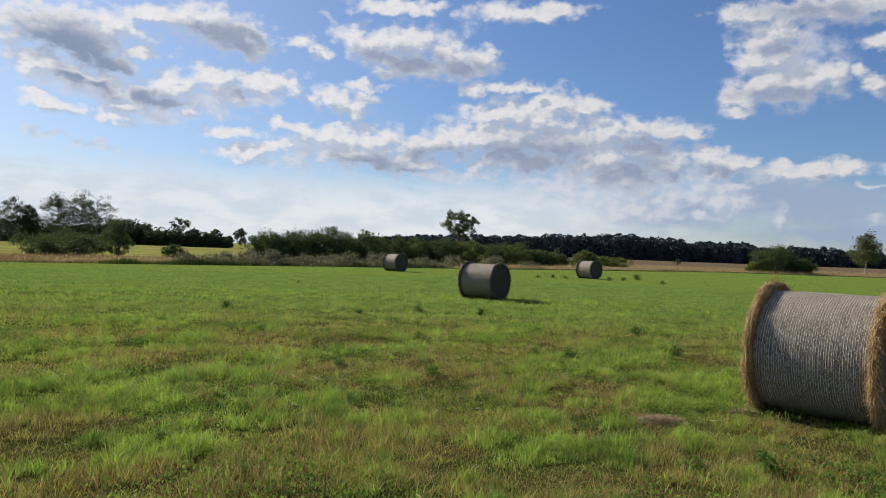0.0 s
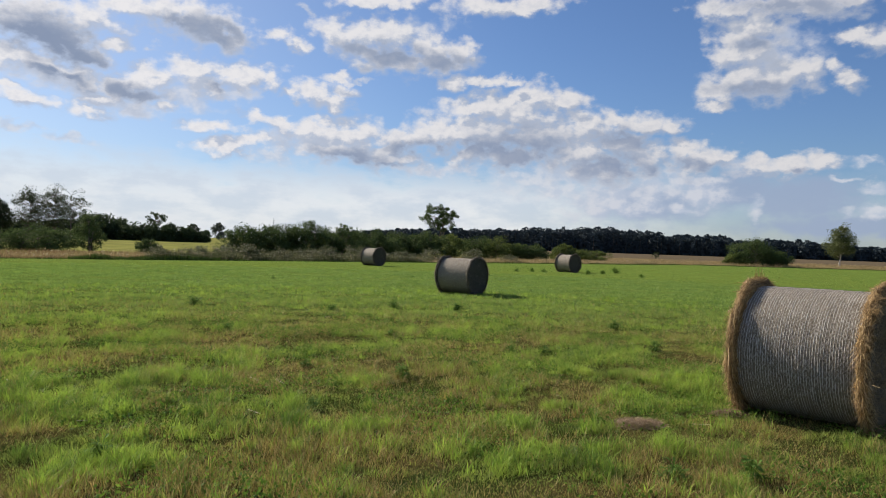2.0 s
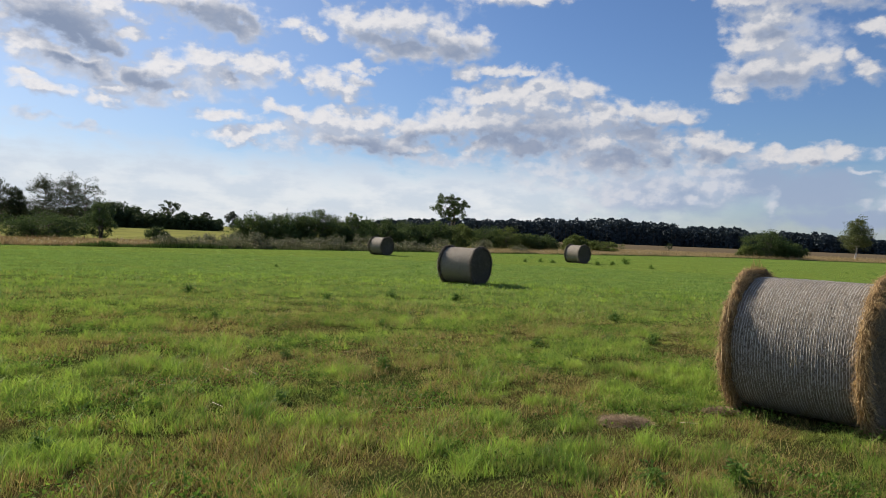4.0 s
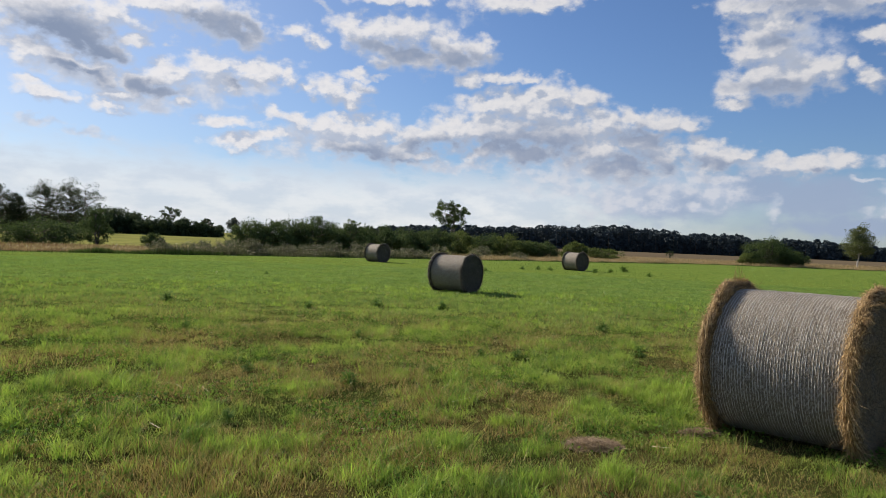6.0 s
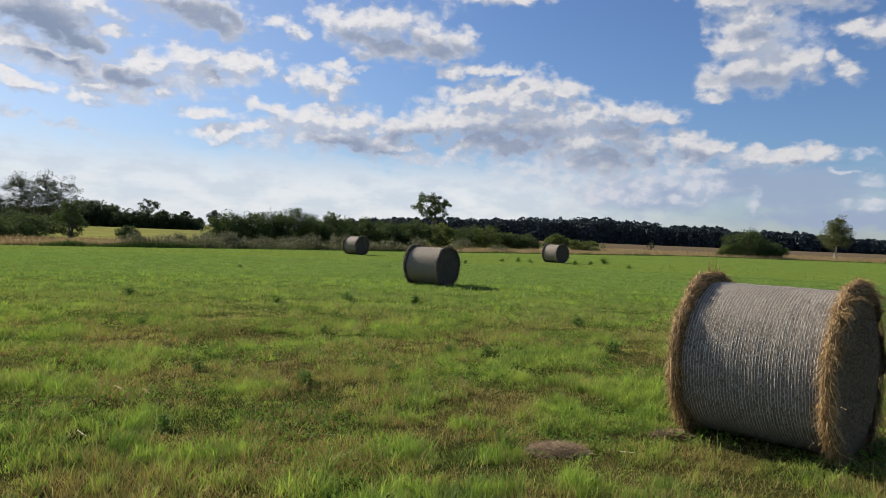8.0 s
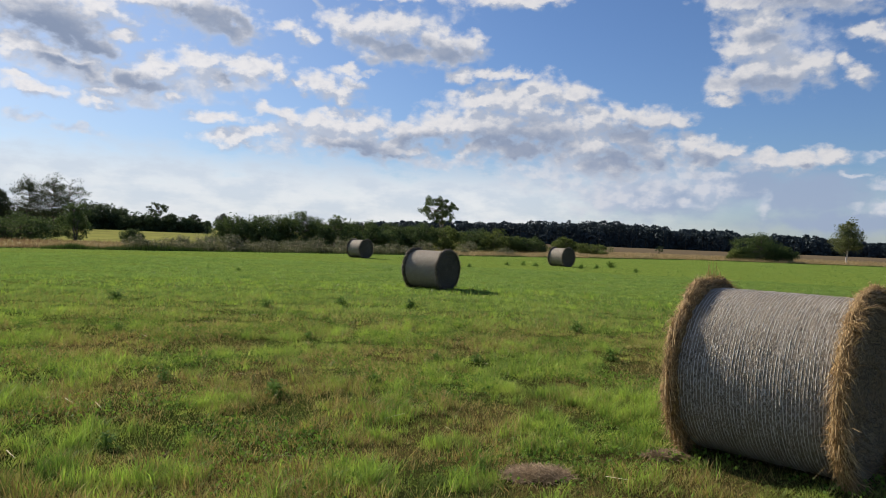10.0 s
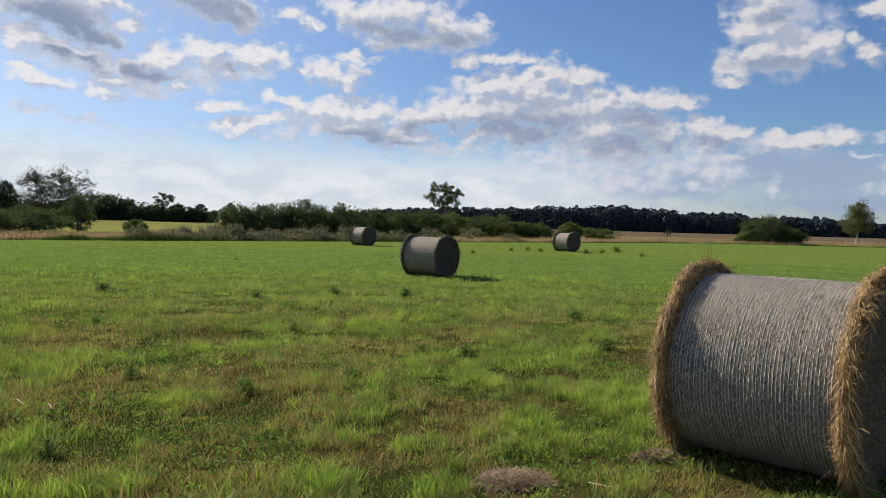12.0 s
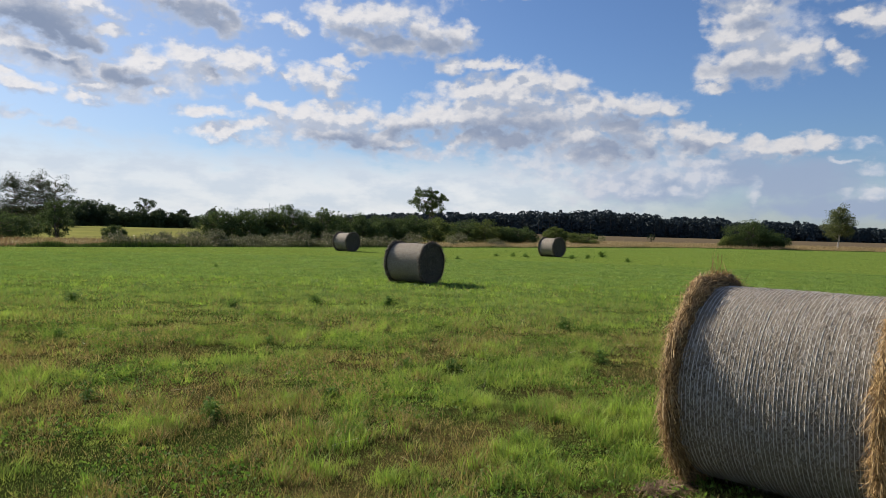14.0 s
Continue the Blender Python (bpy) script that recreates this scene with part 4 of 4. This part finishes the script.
# far woods: the height of their skyline along x
WOODS = [(-86, 5.9), (-54, 10.3), (-2, 12.3), (33, 13.9), (68, 15.2), (82, 16.3), (103, 15.4), (120, 14.5), (138, 12.8), (155, 13.3), (171, 13.0), (178, 10.1), (188, 12.1), (200, 12.7), (207, 10.8), (221, 12.9), (232, 10.1), (266, 9.2), (312, 8.0)]


def radio_mast(x, y, h):
    base = new("radio_mast")
    base.matrix_world = pose(x, y, 0)
    tagged(base, "thin grey radio mast far beyond the bushes", "mast")
    part("pole", raw_mesh("pole", *tube([(0, 0, -0.2), (0, 0, h * 0.5), (0, 0, h)], [0.3, 0.22, 0.1], 6), MAST), base)
    for k in range(3):
        part("cross_arm", raw_mesh("cross_arm", *tube([(-0.9, 0, h * (0.7 + 0.1 * k)), (0, 0, h * (0.7 + 0.1 * k) + 0.01), (0.9, 0, h * (0.7 + 0.1 * k))], [0.08, 0.1, 0.08], 4), MAST), base)


MAST = barky("grey galvanised steel", (0.22, 0.23, 0.25), (0.34, 0.35, 0.37), 2.0)
radio_mast(-153.6, 599.0, 19.0)


def far_woods():
    rng = np.random.default_rng(77)
    hx, hz = np.array([a for a, _ in WOODS], float), np.array([b for _, b in WOODS], float)
    crowns, stems = [], []
    for row, (dy, n, k) in enumerate(((0, 150, 0.86), (8, 140, 0.95), (18, 130, 1.0))):
        xs = np.linspace(-95, 320, n) + rng.normal(size=n) * 1.2
        for x in xs:
            h = float(np.interp(x, hx, hz)) * k * rng.uniform(0.86, 1.06)
            y = 452 + dy + 0.02 * x + rng.normal() * 2.5
            w = 2.2 + h * rng.uniform(0.18, 0.32)
            per = 235
            z = h * rng.uniform(0.0, 1.0, per) ** 1.15
            conifer = rng.random() < 0.55
            env = (1.03 - z / h) ** 0.5 * 1.15 if conifer else np.sqrt(np.clip(1.02 - (2 * z / h - 1.0) ** 2, 0, 1)) + 0.35 * (z < h * 0.5)
            a = rng.uniform(0, 2 * math.pi, per)
            r = w * env * np.sqrt(rng.uniform(0.1, 1.0, per))
            p = np.stack([x + r * np.cos(a), y + r * np.sin(a), z], 1)
            crowns.append(leaves_at(rng, p, 1.5, 0.0, 0.7))
            stems.append(tube([(x, y, -0.1), (x, y, h * 0.5), (x, y, h * 0.92)], [0.22, 0.15, 0.03], 4))
    base = new("far_woods")
    tagged(base, "long dark line of mixed woods on the horizon", "forest", kind="stuff")
    v, f = join(crowns)
    tagged(part("foliage", raw_mesh("foliage", v, f, WOODS_HAZE_LEAF), base), kind="stuff")
    v, f = join(stems)
    tagged(part("trunks", raw_mesh("trunks", v, f, BARK), base), kind="stuff")


far_woods()

# ---------------------------------------------------------------- rough grass past the field


def rough_strip(name, label, mat, n, x0, x1, d0, d1, h, w, seed, plume=0.0):
    """Tall stalks between two offsets past the field's edge."""
    rng = np.random.default_rng(seed)
    x = rng.uniform(x0, x1, n)
    y = edge_y(x) + d0 + (d1 - d0) * rng.uniform(0, 1, n) ** 1.5
    clump = 0.65 + 0.35 * np.sin(x * 1.3 + 2 * np.sin(y * 0.9)) * np.sin(y * 0.7 + x * 0.3)
    hh = h * rng.uniform(0.35, 1.15, n) * clump
    v, f = blades(rng, x, y, np.zeros(n), hh, np.full(n, w), 0.5, False)
    ob = new(name, raw_mesh(name, v, f, mat))
    tagged(ob, label, "tall grass", kind="stuff")
    if plume:
        k = rng.random(n) < plume
        pos = np.stack([x[k], y[k], hh[k]], 1)
        v, f = leaves_at(rng, pos, 0.12, -0.5, 0.35)
        part("seed_heads", raw_mesh("seed_heads", v, f, PALE), ob, "pale feathery seed heads")


rough_strip("reddish_grass", "tall reddish-brown dry grass along the ditch", DRY_RED, 26000, -55, -18, 0.5, 24, 0.42, 0.035, 21)
rough_strip("reeds", "grey-green reeds and herbs with pale seed heads", REED, 24000, -19, -2, 0.3, 9, 0.72, 0.035, 22, 0.05)
rough_strip("low_reeds", "pale low reeds and dry herbs", DRY_TAN, 8000, -26, -17, 2.0, 12, 0.5, 0.035, 27, 0.05)
rough_strip("tan_grass", "tall tan dry grass at the field's far edge", DRY_TAN, 22000, -4, 24, 0.4, 12, 0.5, 0.04, 23, 0.03)
rough_strip("tan_meadow_grass", "broad strip of straw-coloured uncut grass", DRY_TAN, 42000, 20, 90, 0.6, 30, 0.65, 0.05, 24)
# the ditch's shadow line is drawn as a strip of dark green grass
rough_strip("ditch_shade_strip", "dark green grass strip standing in for the ditch's shadow", EDGE_DARK, 14000, -50, 90, -0.6, 0.7, 0.2, 0.06, 25)
rough_strip("marsh_herbs", "dark green leafy herbs by the ditch", EDGE_DARK, 3500, -22, -15.5, -0.2, 1.6, 0.38, 0.06, 26)

# ---------------------------------------------------------------- meadow grass


def scatter(rng, r0, r1, n, half_angle=43.0, ex=0.8, ey=-0.2):
    """Places fanned out over the meadow ahead of the start of the walk."""
    a = np.radians(rng.uniform(-half_angle, half_angle, n))
    r = np.sqrt(rng.uniform(r0 * r0, r1 * r1, n))
    return ex + r * np.sin(a), ey + r * np.cos(a)


def keep(x, y):
    """Leaves out the feet of bales, the hay wisp, and all that lies past the field's edge."""
    ok = y < edge_y(x) + 0.3
    for bx, by, a in ((3.664, 6.684, 133.0), (0.384, 22.827, 124.0), (-5.41, 48.1, 130.0), (7.45, 47.9, 140.0)):
        u = bearing(a)
        along = (x - bx) * u.x + (y - by) * u.y
        across = (x - bx) * u.y - (y - by) * u.x
        ok &= ~((np.abs(along) < 0.6) & (np.abs(across) < 0.2))
    return ok & (((x - 1.87) / 0.24) ** 2 + ((y - 6.06) / 0.2) ** 2 > 1)


def dryness(x, y):
    """How dry the sward is (0 green, 1 straw), in rows along the mowing direction that fade out with distance."""
    c, q = math.cos(radians(MOW)), math.sin(radians(MOW))
    across, along = x * c - y * q, x * q + y * c
    a = drift(across, along * 0.35, 1.1, 11)
    row = np.cos((across + 3.4) * 2.513 + 4.0 * (a - 0.5))
    k = 0.03 + 0.38 * a + 0.34 * drift(x, y, 0.42, 12) + 0.28 * drift(x, y, 0.17, 13) + 0.09 * row
    return np.clip((k - 0.40) / 0.17, 0, 1) * np.clip(1.3 - (y - 5.0) / 15.0, 0.1, 1.0)


def lushness(x, y):
    """Where the regrowth stands in taller tufts."""
    k = 0.30 * drift(x, y, 0.7, 21) + 0.40 * drift(x, y, 0.27, 22) + 0.30 * drift(x, y, 0.12, 23)
    return np.clip((k - 0.42) / 0.20, 0, 1)


def meadow():
    rng = np.random.default_rng(5)
    green, lush, dry, distant = [], [], [], []

    def sow(x, y, height, width, lean, bend, into=None):
        """Sets blades at places in the field, the dry ones apart."""
        ok = keep(x, y)
        x, y, height = x[ok], y[ok], height[ok]
        d = dryness(x, y)
        straw = rng.random(len(x)) < d * 0.68 + 0.05
        for pile, k, tall in ((green if into is None else into, ~straw, 1.0), (dry, straw, 0.9)):
            if k.any():
                wide = width * (1.0 if pile is not dry else 0.72)
                pile.append((bend, blades(rng, x[k], y[k], lie(x[k], y[k]) - 0.004, height[k] * tall, np.full(k.sum(), wide), lean, bend)))

    # short sward close to the walk, then further out
    for r0, r1, n, w, bend in ((2.6, 9.0, 300000, 0.0052, False), (9.0, 14.0, 200000, 0.0085, False)):
        x, y = scatter(rng, r0, r1, n)
        h = (0.018 + 0.07 * lushness(x, y)) * rng.uniform(0.45, 1.35, n)
        sow(x, y, h, w, 0.95, bend)
    # tufts that have grown on
    for r0, r1, tufts, each, w, bend in ((2.6, 9.0, 7800, 20, 0.0052, True), (9.0, 14.0, 8500, 13, 0.0085, False), (14.0, 24.0, 14000, 7, 0.017, False)):
        tx, ty = scatter(rng, r0, r1, tufts)
        ok = rng.random(tufts) < lushness(tx, ty) ** 2.0 * (1 - 0.7 * dryness(tx, ty)) * 1.3
        tx, ty = tx[ok], ty[ok]
        k = np.repeat(np.arange(len(tx)), each)
        spread = rng.uniform(0.012, 0.042, len(tx))[k] * (1.0 if r0 < 14 else 1.8)
        size = (rng.uniform(0.06, 0.16, len(tx)) * (0.65 + 0.5 * lushness(tx, ty)))[k] * rng.uniform(0.55, 1.2, len(k))
        sow(tx[k] + rng.normal(size=len(k)) * spread, ty[k] + rng.normal(size=len(k)) * spread, size * (1.0 if r0 < 14 else 0.8), w, 0.8, bend, lush)
    # wisps of dead stems standing in the dry rows
    x, y = scatter(rng, 2.6, 13.0, 60000)
    ok = keep(x, y) & (rng.random(60000) < dryness(x, y) ** 1.3 * 0.6)
    x, y = x[ok], y[ok]
    dry.append((False, blades(rng, x, y, lie(x, y) - 0.004, rng.uniform(0.04, 0.13, len(x)), np.full(len(x), 0.0042), 0.9, False)))
    for r0, r1, n, h, w in ((14.0, 20.0, 170000, 0.062, 0.014), (20.0, 40.0, 210000, 0.05, 0.03), (40.0, 130.0, 160000, 0.042, 0.075)):
        x, y = scatter(rng, r0, r1, n, 38.0)
        ok = keep(x, y)
        x, y = x[ok], y[ok]
        hh = h * (0.45 + 0.95 * lushness(x / (1 + r0 / 30.0), y / (1 + r0 / 30.0))) * rng.uniform(0.5, 1.25, len(x))
        # the sward grows more even with distance from the walk
        even = rng.random(len(x)) < np.clip((np.hypot(x - 0.8, y + 0.2) - 12.0) / 12.0, 0, 1)
        sow(x[~even], y[~even], hh[~even], w, 0.75, False)
        distant.append(blades(rng, x[even], y[even], lie(x[even], y[even]) - 0.004, hh[even], np.full(even.sum(), w), 0.75, False))
    # cover round about the walk and beside the fan of finer grass
    x, y = rng.uniform(-12, 13, 190000), rng.uniform(-8, 12, 190000)
    r, a = np.hypot(x - 0.8, y + 0.2), np.degrees(np.arctan2(x - 0.8, y + 0.2))
    beside = (r < 2.6 + 0.5 * drift(x, y, 0.4, 31)) | (np.abs(a) > 43.0 - 2.5 * drift(x, y, 0.4, 32))
    x, y = x[beside], y[beside]
    sow(x, y, (0.02 + 0.07 * lushness(x, y)) * rng.uniform(0.5, 1.3, len(x)), 0.016, 0.95, False)

    def lay(name, label, pile, mat):
        v, f = join([c for _, c in pile])
        tagged(new(name, raw_mesh(name, v, f, mat)), label, "grass", kind="stuff")

    lay("meadow_grass", "short sunlit regrowing meadow grass, olive to bright green", green, GRASS)
    lay("grass_tufts", "taller fresh green tufts of regrown grass", lush, LUSH)
    lay("dry_grass", "straw-brown dead blades and stems in the mown rows", dry, DEAD)
    v, f = join(distant)
    ob = new("far_meadow_grass", raw_mesh("far_meadow_grass", v, f, FAR_GRASS))
    tagged(ob, "even green meadow grass reaching to the field's edge", "grass", kind="stuff")
    # low clover and dandelion leaves in patches between the blades
    n = 150000
    x, y = scatter(rng, 3.0, 15.0, n)
    ok = keep(x, y) & (np.sin(x * 2.7 + 1.9 * np.sin(y * 1.3)) + np.sin(y * 2.2 + 1.4 * np.sin(x * 1.9)) + rng.normal(size=n) * 0.35 > 0.35)
    x, y = x[ok], y[ok]
    v, f = leaves_at(rng, np.stack([x, y, lie(x, y) + rng.uniform(0.012, 0.075, len(x))], 1), 0.025, 0.0, 0.65)
    ob = new("low_herbs", raw_mesh("low_herbs", v, f, HERB))
    tagged(ob, "low clover and dandelion leaves among the grass", "herbs", kind="stuff")
    # bleached stalks left by the mower
    n = 130
    x, y = scatter(rng, 3.0, 16.0, n, 40.0)
    a = rng.uniform(0, 2 * math.pi, n)
    ln = rng.uniform(0.05, 0.2, n)
    d = np.stack([np.cos(a) * ln, np.sin(a) * ln, rng.uniform(-0.02, 0.05, n)], 1)
    p = np.stack([x, y, rng.uniform(0.04, 0.09, n)], 1)
    b = np.stack([-np.sin(a), np.cos(a), 0.5 + 0 * a], 1) * 0.0018
    v = np.stack([p - b, p + b, p + d + b * 0.5, p + d - b * 0.5], 1).reshape(-1, 3)
    ob = new("cut_stalks", raw_mesh("cut_stalks", v, np.arange(4 * n).reshape(-1, 4), PALE))
    tagged(ob, "bleached cut stalks scattered over the sward", "straw", kind="stuff")


meadow()


def weed_mesh(seed):
    """A low leafy clump: many small pointed leaves on short stems over a dome."""
    rng = np.random.default_rng(seed)
    vs, fs = [], []
    for i in range(100):
        a, up = rng.uniform(0, 2 * math.pi), rng.uniform(0.0, 1.0)
        o = np.array([math.cos(a), math.sin(a), 0])
        s = np.array([-math.sin(a), math.cos(a), 0])
        ln, tilt = rng.uniform(0.03, 0.07), rng.uniform(-0.3, 1.2)
        w = ln * rng.uniform(0.18, 0.28)
        reach = (1 - up * up) ** 0.5 * rng.uniform(0.25, 1.0) * (0.75 + 0.35 * math.sin(3 * a + seed))
        root = o * 0.13 * reach + np.array([0, 0, 0.13 * up * rng.uniform(0.6, 1.15)])
        rows = [s * -0.0015, np.array([0, 0, -0.002]), s * 0.0015]
        for k, q in ((0, 0.2), (0.5, 1.0), (1.0, 0.08)):
            mid = root + o * ln * k * math.cos(tilt) + np.array([0, 0, 1]) * ln * (k * math.sin(tilt) - 0.4 * k * k)
            rows += [mid - s * w * q, mid + np.array([0, 0, -0.003]), mid + s * w * q]
        fs += [[len(vs) + 3 * r + c, len(vs) + 3 * r + c + 1, len(vs) + 3 * r + c + 4, len(vs) + 3 * r + c + 3] for r in range(3) for c in range(2)]
        vs += rows
    return raw_mesh("weed_rosette", np.array(vs) + np.array([0, 0, 0.012]), np.array(fs), WEED, True)


ROSETTES = [weed_mesh(s) for s in (1, 2, 3)]


def weed(x, y, size, k):
    ob = new("weed_clump", ROSETTES[k % 3])
    ob.matrix_world = pose(x, y, 0, 0, 0, k * 67) @ Matrix.Scale(size * 0.85, 4)
    tagged(ob, "dark green broad-leaved weed clump in the grass", "weed", "weeds in the meadow")


for k, (x, y, s) in enumerate(((-0.31, 8.0, 1.2), (1.07, 10.2, 1.0), (1.55, 10.3, 1.0), (0.26, 16.6, 1.6), (-0.98, 6.2, 0.9), (-2.1, 4.6, 1.1), (0.5, 8.7, 1.0),
                               (-3.4, 11.4, 1.2), (-1.5, 8.4, 0.9), (4.6, 10.6, 1.3), (3.3, 10.9, 1.3), (3.3, 13.8, 1.4), (10.7, 48.5, 3.5), (4.9, 46.0, 2.2),
                               (-1.2, 16.6, 1.6), (-5.5, 15.6, 1.8), (2.3, 4.7, 1.2), (1.75, 4.6, 1.1), (-2.4, 15.3, 1.5), (-0.8, 11.6, 1.0), (5.6, 45.4, 2.0), (8.2, 44.6, 2.2), (10.8, 42.0, 2.0), (3.9, 45.4, 1.8), (9.3, 45.8, 2.2), (1.6, 40.0, 1.6))):
    weed(x, y, s, k)
_rng = np.random.default_rng(9)
wx, wy = scatter(_rng, 9.0, 34.0, 16, 36.0)
for k in range(16):
    if wy[k] < edge_y(wx[k]) - 3 and bool(keep(wx[k:k + 1], wy[k:k + 1])[0]):
        weed(float(wx[k]), float(wy[k]), float(_rng.uniform(0.4, 0.9) * (1 + wy[k] / 90)), k)
